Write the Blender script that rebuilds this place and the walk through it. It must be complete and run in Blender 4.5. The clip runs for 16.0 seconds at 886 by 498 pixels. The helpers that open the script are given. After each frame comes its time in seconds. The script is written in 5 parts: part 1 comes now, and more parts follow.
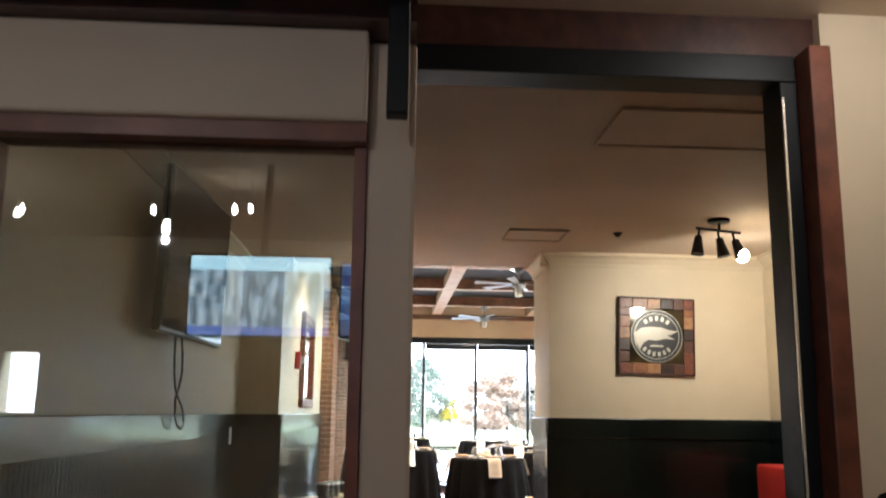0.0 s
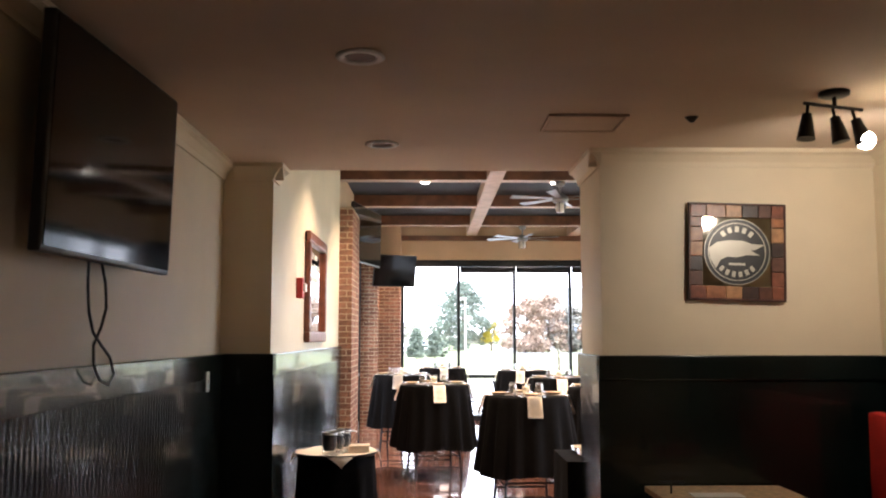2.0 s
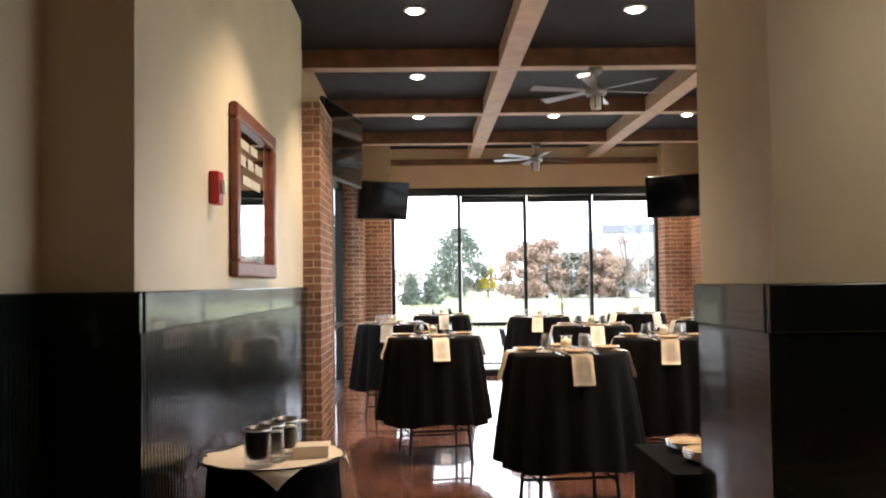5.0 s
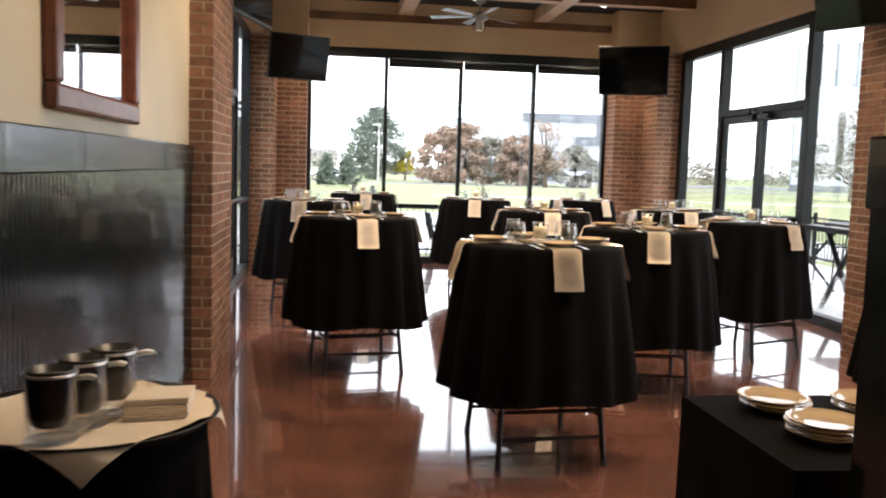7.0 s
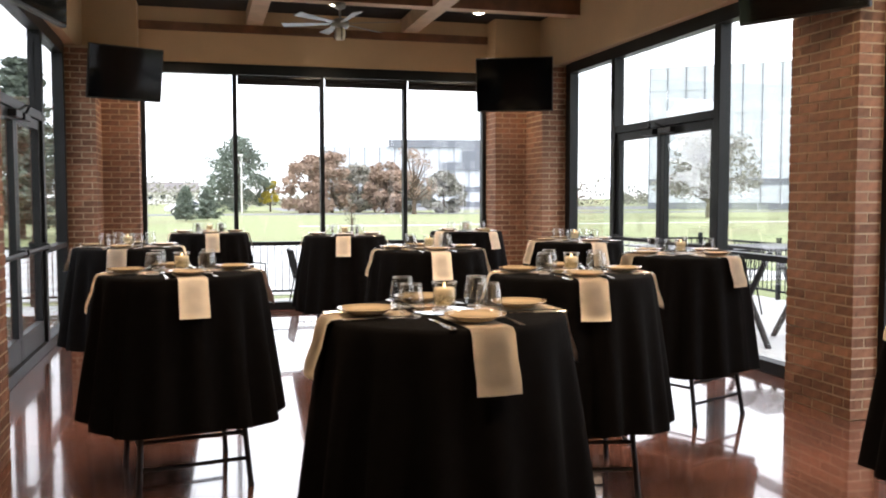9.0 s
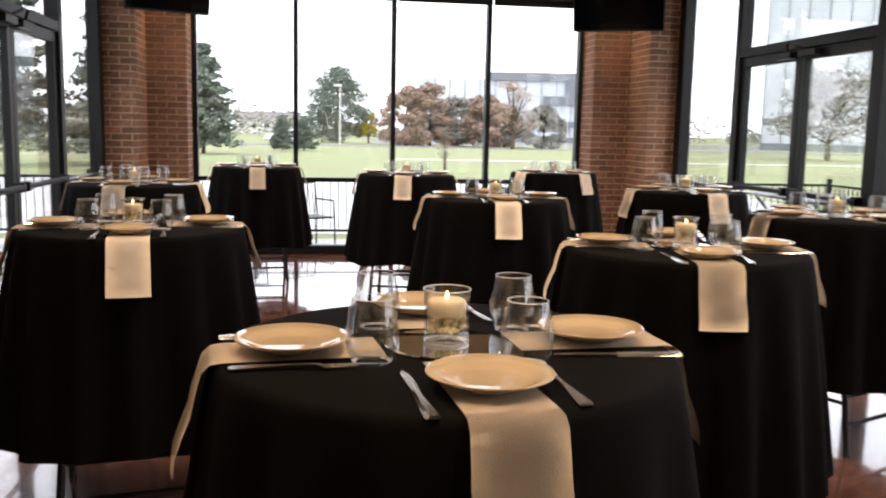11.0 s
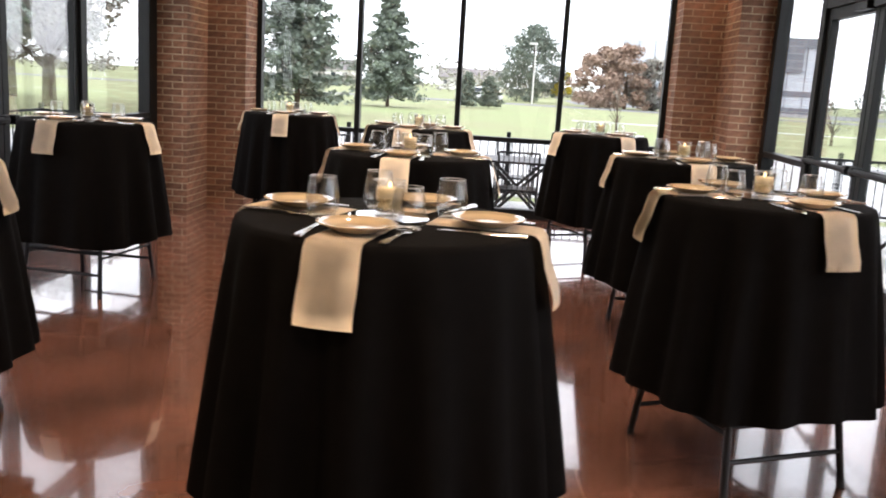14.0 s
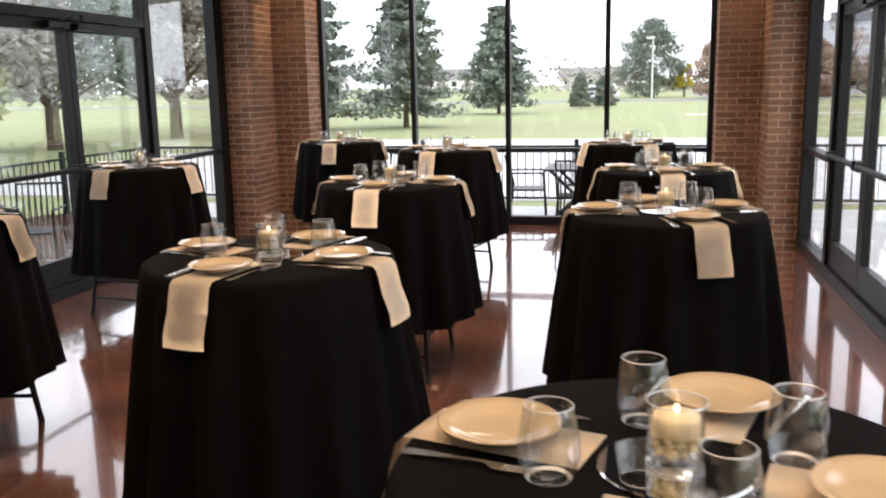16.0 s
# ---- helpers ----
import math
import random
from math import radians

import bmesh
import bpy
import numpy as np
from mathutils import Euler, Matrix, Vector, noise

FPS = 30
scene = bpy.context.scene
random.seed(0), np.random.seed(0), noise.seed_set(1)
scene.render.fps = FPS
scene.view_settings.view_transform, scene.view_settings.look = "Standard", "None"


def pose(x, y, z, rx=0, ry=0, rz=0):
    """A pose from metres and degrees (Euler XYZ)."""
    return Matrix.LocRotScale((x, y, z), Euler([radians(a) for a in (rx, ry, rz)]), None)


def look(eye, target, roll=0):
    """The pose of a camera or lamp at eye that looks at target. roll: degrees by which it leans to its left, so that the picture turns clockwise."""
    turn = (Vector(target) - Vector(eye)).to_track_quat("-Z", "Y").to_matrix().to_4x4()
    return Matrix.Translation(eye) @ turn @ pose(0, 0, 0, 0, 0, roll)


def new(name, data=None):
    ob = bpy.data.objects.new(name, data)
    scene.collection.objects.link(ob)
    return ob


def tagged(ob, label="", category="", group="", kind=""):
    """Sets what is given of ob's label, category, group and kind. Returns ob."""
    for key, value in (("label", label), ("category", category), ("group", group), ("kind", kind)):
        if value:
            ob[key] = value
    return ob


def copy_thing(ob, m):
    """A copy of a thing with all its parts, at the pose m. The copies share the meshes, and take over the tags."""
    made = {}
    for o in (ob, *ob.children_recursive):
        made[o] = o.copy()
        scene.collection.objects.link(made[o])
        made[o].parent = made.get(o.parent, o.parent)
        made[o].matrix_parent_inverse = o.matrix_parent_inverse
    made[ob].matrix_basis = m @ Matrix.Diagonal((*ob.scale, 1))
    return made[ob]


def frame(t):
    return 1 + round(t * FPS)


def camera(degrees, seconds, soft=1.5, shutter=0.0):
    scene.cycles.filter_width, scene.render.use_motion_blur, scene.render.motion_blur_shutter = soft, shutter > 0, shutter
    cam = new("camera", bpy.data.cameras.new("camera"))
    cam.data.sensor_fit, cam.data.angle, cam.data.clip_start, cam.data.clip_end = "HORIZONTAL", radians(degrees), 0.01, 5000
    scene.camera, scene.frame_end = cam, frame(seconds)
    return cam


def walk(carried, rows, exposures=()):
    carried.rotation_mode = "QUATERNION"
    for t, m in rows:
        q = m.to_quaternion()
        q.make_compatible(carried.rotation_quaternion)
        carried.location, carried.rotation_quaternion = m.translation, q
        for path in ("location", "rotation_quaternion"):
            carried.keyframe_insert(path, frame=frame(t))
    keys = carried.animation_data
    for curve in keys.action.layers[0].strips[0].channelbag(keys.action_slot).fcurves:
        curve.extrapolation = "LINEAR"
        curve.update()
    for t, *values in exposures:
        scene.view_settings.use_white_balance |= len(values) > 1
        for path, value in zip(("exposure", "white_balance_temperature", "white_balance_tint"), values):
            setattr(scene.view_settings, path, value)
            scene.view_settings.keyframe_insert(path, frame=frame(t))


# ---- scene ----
cam = camera(53.7, 16.0, soft=1.9, shutter=0.4)
PATH = [
    (0, (0.272, 0.154, 1.553), (0.391, 2.116, 1.922), 0.7),
    (0.5, (0.319, 0.379, 1.563), (0.44, 2.36, 1.814), 1.2),
    (1, (0.362, 0.753, 1.645), (0.489, 2.74, 1.825), 0.7),
    (1.5, (0.377, 1.102, 1.637), (0.493, 3.087, 1.857), -1.1),
    (2, (0.457, 1.497, 1.648), (0.487, 3.487, 1.845), 0.0),
    (2.5, (0.503, 1.922, 1.638), (0.561, 3.916, 1.781), -0.7),
    (3, (0.549, 2.369, 1.614), (0.534, 4.359, 1.814), -0.5),
    (3.2, (0.55, 2.544, 1.609), (0.551, 4.536, 1.797), 0.6),
    (5.3, (0.433, 4.495, 1.541), (0.475, 6.494, 1.56), -0.9),
    (5.5, (0.429, 4.714, 1.546), (0.417, 6.713, 1.488), -0.0),
    (6, (0.383, 5.079, 1.493), (0.448, 7.077, 1.418), 1.2),
    (6.5, (0.383, 5.427, 1.44), (0.533, 7.414, 1.265), 0.3),
    (7, (0.379, 5.786, 1.438), (0.616, 7.763, 1.253), 1.8),
    (7.5, (0.357, 6.128, 1.446), (0.793, 8.076, 1.318), -0.8),
    (8, (0.406, 6.527, 1.448), (0.9, 8.463, 1.349), -0.2),
    (10.3, (0.946, 8.211, 1.473), (1.493, 10.121, 1.248), -0.1),
    (10.5, (0.992, 8.331, 1.465), (1.49, 10.251, 1.214), -0.9),
    (11, (1.156, 8.646, 1.452), (1.462, 10.604, 1.183), 1.2),
    (11.5, (1.291, 8.877, 1.427), (1.442, 10.848, 1.124), 1.2),
    (12, (1.492, 9.052, 1.416), (1.39, 11.019, 1.072), -1.9),
    (12.5, (1.808, 9.136, 1.403), (1.659, 11.092, 1.013), 0.9),
    (13, (2.152, 9.196, 1.407), (2.124, 11.166, 1.06), 0.2),
    (13.5, (2.434, 9.181, 1.418), (2.36, 11.146, 1.055), 0.9),
    (14, (2.744, 9.142, 1.439), (2.606, 11.102, 1.065), 3.4),
    (14.5, (2.937, 9.054, 1.453), (2.759, 11.013, 1.09), 2.6),
    (15, (3.177, 8.944, 1.529), (2.909, 10.888, 1.144), -0.3),
    (15.5, (3.419, 8.884, 1.594), (2.995, 10.814, 1.285), 0.6),
    (16, (3.613, 8.817, 1.614), (3.177, 10.733, 1.245), -1.1),
]
walk(cam, [(t, look(eye, target, roll)) for t, eye, target, roll in PATH],
     exposures=[(0, 1.48, 5560, 8), (0.5, 1.15, 5700, 12), (1.5, 1.0, 5800, 15), (3, 0.88, 5900, 15), (5.3, 0.28, 6050, 11), (6.5, 0.0, 6150, 11), (8, -0.28, 6250, 12), (10.3, -0.46, 6280, 14), (12, -0.68, 6320, 16), (14.5, -0.43, 6250, 14), (16, -0.58, 6250, 14)])

# ---- world and lights ----
world = bpy.data.worlds.new("overcast_sky")
scene.world = world
world.use_nodes = True
wn, wl = world.node_tree.nodes, world.node_tree.links
sky = wn.new("ShaderNodeTexSky")
sky.sky_type, sky.sun_disc = "NISHITA", False
sky.sun_elevation, sky.sun_rotation = radians(38), radians(150)
sky.dust_density, sky.air_density = 4.0, 1.2
cloud = wn.new("ShaderNodeMix")
cloud.data_type = "RGBA"
cloud.inputs[0].default_value = 0.85
cloud.inputs[7].default_value = (45.0, 46.0, 47.5, 1)
wl.new(sky.outputs[0], cloud.inputs[6])
wl.new(cloud.outputs[2], wn["Background"].inputs[0])
wn["Background"].inputs[1].default_value = 0.1
sun = new("sun", bpy.data.lights.new("sun", "SUN"))
sun.data.energy, sun.data.angle, sun.data.color = 1.2, radians(25), (1.0, 0.97, 0.92)
sun.matrix_world = look((0, 0, 30), (-14, 24, 0))


def lamp(name, kind, m, energy, colour, size=0.1, spot=100):
    ob = new(name, bpy.data.lights.new(name, kind))
    ob.data.energy, ob.data.color = energy, colour
    if kind == "SPOT":
        ob.data.spot_size, ob.data.spot_blend, ob.data.shadow_soft_size = radians(spot), 0.6, size
    elif kind == "POINT":
        ob.data.shadow_soft_size = size
    ob.matrix_world = m
    return ob


WARM = (1.0, 0.74, 0.47)
CAN_SPOTS = [(x, y) for y in (9.0, 11.3, 13.6, 15.9, 18.05) for x in (0.385, 2.21, 4.03)]
for x, y in CAN_SPOTS:
    lamp("can_lamp", "SPOT", pose(x, y, 3.69), 165, WARM, 0.05, 108)
lamp("spot_bulb_lamp", "SPOT", look((2.54, 5.54, 2.50), (3.0, 6.7, 1.9)), 18, (1.0, 0.85, 0.64), 0.04, 155)
# two added fill lamps out of view, brightening the partition and doorway wall
lamp("lobby_fill_lamp", "POINT", pose(-0.6, -0.9, 2.2), 7, (1.0, 0.86, 0.74), 0.012)
lamp("lobby_fill_lamp", "POINT", pose(1.55, 1.95, 2.74), 3.2, (1.0, 0.86, 0.72), 0.05)

# ---- materials ----


def material(name, base, rough=0.5, metal=0.0, vary=0.15, scale=6.0, bump=0.0, bump_scale=60.0, spread=0.0, coat=0.0, spec=0.5, tint=None):
    m = bpy.data.materials.new(name)
    m.use_nodes = True
    n, l = m.node_tree.nodes, m.node_tree.links
    b = n["Principled BSDF"]
    b.inputs["Roughness"].default_value, b.inputs["Metallic"].default_value = rough, metal
    b.inputs["Coat Weight"].default_value, b.inputs["Specular IOR Level"].default_value = coat, spec
    co = n.new("ShaderNodeTexCoord")
    big, small = n.new("ShaderNodeTexNoise"), n.new("ShaderNodeTexNoise")
    big.inputs["Scale"].default_value, big.inputs["Detail"].default_value = scale, 5
    small.inputs["Scale"].default_value, small.inputs["Detail"].default_value = bump_scale, 3
    l.new(co.outputs["Object"], big.inputs["Vector"])
    l.new(co.outputs["Object"], small.inputs["Vector"])
    ramp = n.new("ShaderNodeValToRGB")
    lo = tint or tuple(c * (1 - vary) for c in base)
    hi = tuple(min(1, c * (1 + vary)) for c in base)
    ramp.color_ramp.elements[0].position, ramp.color_ramp.elements[1].position = 0.32, 0.68
    ramp.color_ramp.elements[0].color, ramp.color_ramp.elements[1].color = (*lo, 1), (*hi, 1)
    l.new(big.outputs["Fac"], ramp.inputs[0])
    out = ramp.outputs[0]
    if spread:
        info, hsv, rng = n.new("ShaderNodeObjectInfo"), n.new("ShaderNodeHueSaturation"), n.new("ShaderNodeMapRange")
        rng.inputs["To Min"].default_value, rng.inputs["To Max"].default_value = 1 - spread, 1 + spread
        l.new(info.outputs["Random"], rng.inputs["Value"])
        l.new(rng.outputs[0], hsv.inputs["Value"])
        l.new(out, hsv.inputs["Color"])
        out = hsv.outputs[0]
    l.new(out, b.inputs["Base Color"])
    rr = n.new("ShaderNodeMapRange")
    rr.inputs["To Min"].default_value, rr.inputs["To Max"].default_value = max(0.015, rough - 0.06), min(1, rough + min(0.08, rough * 0.5))
    l.new(small.outputs["Fac"], rr.inputs["Value"])
    l.new(rr.outputs[0], b.inputs["Roughness"])
    if bump:
        bp = n.new("ShaderNodeBump")
        bp.inputs["Strength"].default_value, bp.inputs["Distance"].default_value = bump, 0.004
        l.new(small.outputs["Fac"], bp.inputs["Height"])
        l.new(bp.outputs[0], b.inputs["Normal"])
    return m


def glass(name, colour=(1, 1, 1), rough=0.0, ior=1.45):
    m = bpy.data.materials.new(name)
    m.use_nodes = True
    b = m.node_tree.nodes["Principled BSDF"]
    b.inputs["Base Color"].default_value = (*colour, 1)
    b.inputs["Transmission Weight"].default_value, b.inputs["Roughness"].default_value, b.inputs["IOR"].default_value = 1.0, rough, ior
    return m


def pane_glass(name, colour=(1, 1, 1), gloss=0.08, edge=0.5, rough=0.01):
    """Thin sheet: straight through, with a faint mirror."""
    m = bpy.data.materials.new(name)
    m.use_nodes = True
    n, l = m.node_tree.nodes, m.node_tree.links
    clear, shine, mix, face, rate = n.new("ShaderNodeBsdfTransparent"), n.new("ShaderNodeBsdfGlossy"), n.new("ShaderNodeMixShader"), n.new("ShaderNodeLayerWeight"), n.new("ShaderNodeMath")
    clear.inputs[0].default_value = (*colour, 1)
    shine.inputs["Roughness"].default_value = rough
    face.inputs[0].default_value = 0.2
    rate.operation, rate.use_clamp = "MULTIPLY_ADD", True
    rate.inputs[1].default_value, rate.inputs[2].default_value = edge, gloss
    l.new(face.outputs["Facing"], rate.inputs[0])
    l.new(rate.outputs[0], mix.inputs[0])
    l.new(clear.outputs[0], mix.inputs[1])
    l.new(shine.outputs[0], mix.inputs[2])
    l.new(mix.outputs[0], n["Material Output"].inputs[0])
    return m


def glow(name, colour, strength):
    m = bpy.data.materials.new(name)
    m.use_nodes = True
    b = m.node_tree.nodes["Principled BSDF"]
    b.inputs["Base Color"].default_value = (*colour, 1)
    b.inputs["Emission Color"].default_value, b.inputs["Emission Strength"].default_value = (*colour, 1), strength
    return m


CREAM = material("cream_wall_paint", (0.74, 0.64, 0.47), 0.5, vary=0.05, scale=2.0, bump=0.12, bump_scale=160)
TAN = material("tan_painted_wood", (0.56, 0.47, 0.37), 0.5, vary=0.08, scale=3, bump=0.1, bump_scale=120)
TANBAND = material("tan_wall_paint", (0.56, 0.385, 0.235), 0.55, vary=0.06, scale=2.0, bump=0.12, bump_scale=160)
CEIL = material("cream_ceiling_paint", (0.62, 0.50, 0.38), 0.75, vary=0.06, scale=1.5, bump=0.25, bump_scale=220)
DARK = material("dark_green_black_gloss_paint", (0.0035, 0.0075, 0.0066), 0.22, vary=0.3, scale=4, coat=0.3)
BLACK = material("black_painted_deck", (0.008, 0.008, 0.009), 0.8, vary=0.3)
FRAME = material("black_anodised_frame", (0.008, 0.0095, 0.0105), 0.42, metal=0.15, vary=0.2, spec=0.35)
BRICK = material("red_brick", (0.26, 0.13, 0.082), 0.85, vary=0.34, scale=14, bump=0.7, bump_scale=90, spread=0.32)
MORTAR = material("grey_mortar", (0.56, 0.44, 0.31), 0.95, vary=0.15, bump=0.5, bump_scale=150)
BEAM = material("brown_beam_wood", (0.15, 0.066, 0.031), 0.55, vary=0.35, scale=5, bump=0.2)
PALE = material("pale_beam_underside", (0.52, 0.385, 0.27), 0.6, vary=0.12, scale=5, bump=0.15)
WOODRED = material("red_stained_wood", (0.17, 0.055, 0.03), 0.35, vary=0.3, scale=12, bump=0.15)
DKWOOD = material("dark_stained_wood", (0.06, 0.022, 0.014), 0.4, vary=0.4, scale=12, bump=0.15)
CLOTH = material("black_polyester_cloth", (0.0038, 0.0031, 0.0031), 0.85, vary=0.2, scale=20, bump=0.3, bump_scale=700, spec=0.07)
NAPKIN = material("ivory_linen", (0.87, 0.75, 0.61), 0.85, vary=0.04, scale=20, bump=0.4, bump_scale=500)
PLATE = material("tan_glazed_stoneware", (0.62, 0.47, 0.30), 0.05, vary=0.06, scale=8, bump=0.02, bump_scale=45, coat=0.5)
STEEL = material("polished_steel", (0.88, 0.86, 0.82), 0.22, metal=1.0, vary=0.05)
LEG = material("dark_steel_tube", (0.03, 0.028, 0.028), 0.4, metal=0.8, vary=0.2)
TVBLACK = material("black_television_plastic", (0.012, 0.012, 0.013), 0.35, vary=0.1)
SCREEN = material("dark_glossy_screen", (0.004, 0.005, 0.006), 0.08, vary=0.1, spec=0.22)
REDVINYL = material("red_vinyl", (0.55, 0.035, 0.025), 0.4, vary=0.12, scale=5, bump=0.1)
REDPLASTIC = material("red_plastic", (0.5, 0.02, 0.02), 0.35, vary=0.1)
WHITE = material("white_plastic", (0.8, 0.8, 0.78), 0.4, vary=0.03)
STONE = material("mottled_brown_laminate", (0.52, 0.38, 0.22), 0.3, vary=0.35, scale=30)
BLADE = material("grey_fan_metal", (0.30, 0.31, 0.32), 0.35, metal=0.7, vary=0.1)
# warm grey base, darker than MIRROR
GREYMIRROR = material("warm_grey_mirror", (0.52, 0.49, 0.42), 0.06, metal=1.0, vary=0.12, scale=9)
MIRROR = material("mirror_silver", (0.9, 0.9, 0.9), 0.02, metal=1.0, vary=0.01)
GLASS = pane_glass("clear_table_glass", (0.985, 0.99, 0.99), 0.045, 0.5)
PANE = pane_glass("window_glass", (0.985, 0.99, 0.99), 0.03)
SHADEGLASS = pane_glass("partition_glass", (0.84, 0.89, 0.88), 0.12)
# faint emission in the wax stands in for flame light passing through
WAX = glow("glowing_ivory_wax", (0.80, 0.66, 0.42), 0.06)
# rough mirror mix for picked edge faces, standing in for rim glints
RIM = pane_glass("glint_glass_edge", (0.97, 0.97, 0.97), 0.85, 0.2, 0.4)
YELLOW = material("yellow_leaves", (0.55, 0.45, 0.06), 0.9, vary=0.3, scale=1.5)
FLAME = glow("candle_flame", (1.0, 0.70, 0.34), 9)
BULB = glow("warm_bulb", (1.0, 0.80, 0.50), 30)
CANGLOW = glow("can_lens", (1.0, 0.88, 0.68), 22)
FANGLASS = material("frosted_lamp_glass", (0.75, 0.72, 0.66), 0.3, vary=0.04)
BEADS = material("amber_glass_beads", (0.78, 0.66, 0.42), 0.08, vary=0.2, scale=60, coat=0.6)
CONCRETE = material("patio_concrete", (0.58, 0.58, 0.57), 0.85, vary=0.1, scale=1.5, bump=0.3)
ASPHALT = material("road_asphalt", (0.22, 0.22, 0.23), 0.9, vary=0.1, scale=2)
GRASS = material("mown_lawn", (0.22, 0.26, 0.115), 0.95, vary=0.2, scale=0.12, bump=0.4, bump_scale=8, tint=(0.27, 0.27, 0.14))
# leaf base colours are lightened to carry the haze outdoors
PINE = material("pine_needles", (0.185, 0.22, 0.18), 0.9, vary=0.4, scale=1.5)
AUTUMN = material("autumn_leaves", (0.36, 0.26, 0.20), 0.9, vary=0.25, scale=1.5)
WILLOW = material("yellow_green_leaves", (0.25, 0.27, 0.14), 0.9, vary=0.4, scale=1.5)
HEDGE = material("hazed_brown_green_leaves", (0.33, 0.32, 0.28), 0.9, vary=0.4, scale=1.0)
BARK = material("tree_bark", (0.10, 0.075, 0.055), 0.95, vary=0.3, bump=0.5)
CARWHITE = material("white_car_paint", (0.8, 0.8, 0.8), 0.25, vary=0.02, coat=0.5)
TYRE = material("black_rubber", (0.02, 0.02, 0.02), 0.8, vary=0.2)
BLUEGLASS = material("tinted_car_glass", (0.03, 0.04, 0.05), 0.1, vary=0.1)
# wall base raised so that the haze sits in its colour
TOWER = material("haze_pale_curtain_wall", (0.60, 0.64, 0.68), 0.25, vary=0.1, scale=0.2)
TOWERDK = material("grey_metal_panel", (0.20, 0.215, 0.24), 0.5, vary=0.1)
HOUSEWALL = material("white_siding", (0.75, 0.74, 0.72), 0.7, vary=0.05)
ROOF = material("grey_shingle", (0.22, 0.20, 0.20), 0.9, vary=0.2)


def floor_material():
    m = material("stained_concrete_floor", (0.175, 0.072, 0.05), 0.12, vary=0.3, scale=2.2, bump=0.035, bump_scale=14, coat=1.0, spec=1.0, tint=(0.10, 0.05, 0.038))
    return m


FLOOR = floor_material()

# ---- building helpers ----


def put(name, bm, mat, parent=None, label="", m=None, smooth=False):
    me = bpy.data.meshes.new(name)
    bmesh.ops.recalc_face_normals(bm, faces=bm.faces)
    bm.to_mesh(me)
    bm.free()
    for one in (mat if isinstance(mat, (list, tuple)) else [mat]):
        me.materials.append(one)
    if smooth:
        for p in me.polygons:
            p.use_smooth = True
    ob = new(name, me)
    if m is not None:
        ob.matrix_basis = m
    if parent is not None:
        ob.parent = parent
    if label:
        ob["label"] = label
    return ob


def part(name, bm, mat, parent, label="", smooth=False):
    return put(name, bm, mat, parent, label, None, smooth)


def box(x0, y0, z0, x1, y1, z1, bevel=0.0, bm=None):
    bm = bm or bmesh.new()
    r = bmesh.ops.create_cube(bm, size=1)
    for v in r["verts"]:
        v.co = Vector(((x0 + x1) / 2 + v.co.x * (x1 - x0), (y0 + y1) / 2 + v.co.y * (y1 - y0), (z0 + z1) / 2 + v.co.z * (z1 - z0)))
    if bevel:
        es = list({e for v in r["verts"] for e in v.link_edges})
        bmesh.ops.bevel(bm, geom=es, offset=bevel, segments=2, profile=0.5, affect="EDGES")
    return bm


def tube(a, b, r, r2=None, sides=10, bm=None):
    bm = bm or bmesh.new()
    a, b = Vector(a), Vector(b)
    q = (b - a).to_track_quat("Z", "Y").to_matrix().to_4x4()
    bmesh.ops.create_cone(bm, cap_ends=True, segments=sides, radius1=r, radius2=r if r2 is None else r2, depth=(b - a).length,
                          matrix=Matrix.Translation((a + b) / 2) @ q)
    return bm


def lathe(profile, sides=32, bm=None, close=False):
    """Spin (radius, height) points round z."""
    bm = bm or bmesh.new()
    rings = []
    for r, z in profile:
        if r < 1e-5:
            rings.append([bm.verts.new((0, 0, z))])
        else:
            rings.append([bm.verts.new((r * math.cos(2 * math.pi * i / sides), r * math.sin(2 * math.pi * i / sides), z)) for i in range(sides)])
    pairs = list(zip(rings, rings[1:])) + ([(rings[-1], rings[0])] if close else [])
    for p, q in pairs:
        for i in range(sides):
            j = (i + 1) % sides
            if len(p) == 1 and len(q) == 1:
                continue
            if len(p) == 1:
                bm.faces.new((p[0], q[i], q[j]))
            elif len(q) == 1:
                bm.faces.new((p[i], p[j], q[0]))
            else:
                bm.faces.new((p[i], p[j], q[j], q[i]))
    return bm


def empty(name, x=0, y=0, z=0, rz=0):
    ob = new(name)
    ob.matrix_basis = pose(x, y, z, 0, 0, rz)
    return ob


def wire(points, r, bm=None, sides=6):
    for a, b in zip(points, points[1:]):
        bm = tube(a, b, r, None, sides, bm)
    return bm


def sweep(points, r, sides=8):
    """One continuous round cord through the points."""
    bm, rows = bmesh.new(), []
    for i, p in enumerate(points):
        p = Vector(p)
        d = (Vector(points[min(i + 1, len(points) - 1)]) - Vector(points[max(i - 1, 0)])).normalized()
        u = d.orthogonal().normalized() if i == 0 else (u - d * u.dot(d)).normalized()
        v = d.cross(u)
        rows.append([bm.verts.new(p + r * (u * math.cos(6.2832 * k / sides) + v * math.sin(6.2832 * k / sides))) for k in range(sides)])
    for a, b in zip(rows, rows[1:]):
        for k in range(sides):
            bm.faces.new((a[k], a[(k + 1) % sides], b[(k + 1) % sides], b[k]))
    bm.faces.new(rows[0][::-1])
    bm.faces.new(rows[-1])
    return bm


def structure(name, bm, mat, label, category):
    return tagged(put(name, bm, mat), label, category, kind="structure")

# ---- structure ----
LX, RX, BY = -0.85, 5.14, 18.82          # left and right window planes, back window plane
NX0, NX1 = 1.50, -0.59                   # sides of the passage
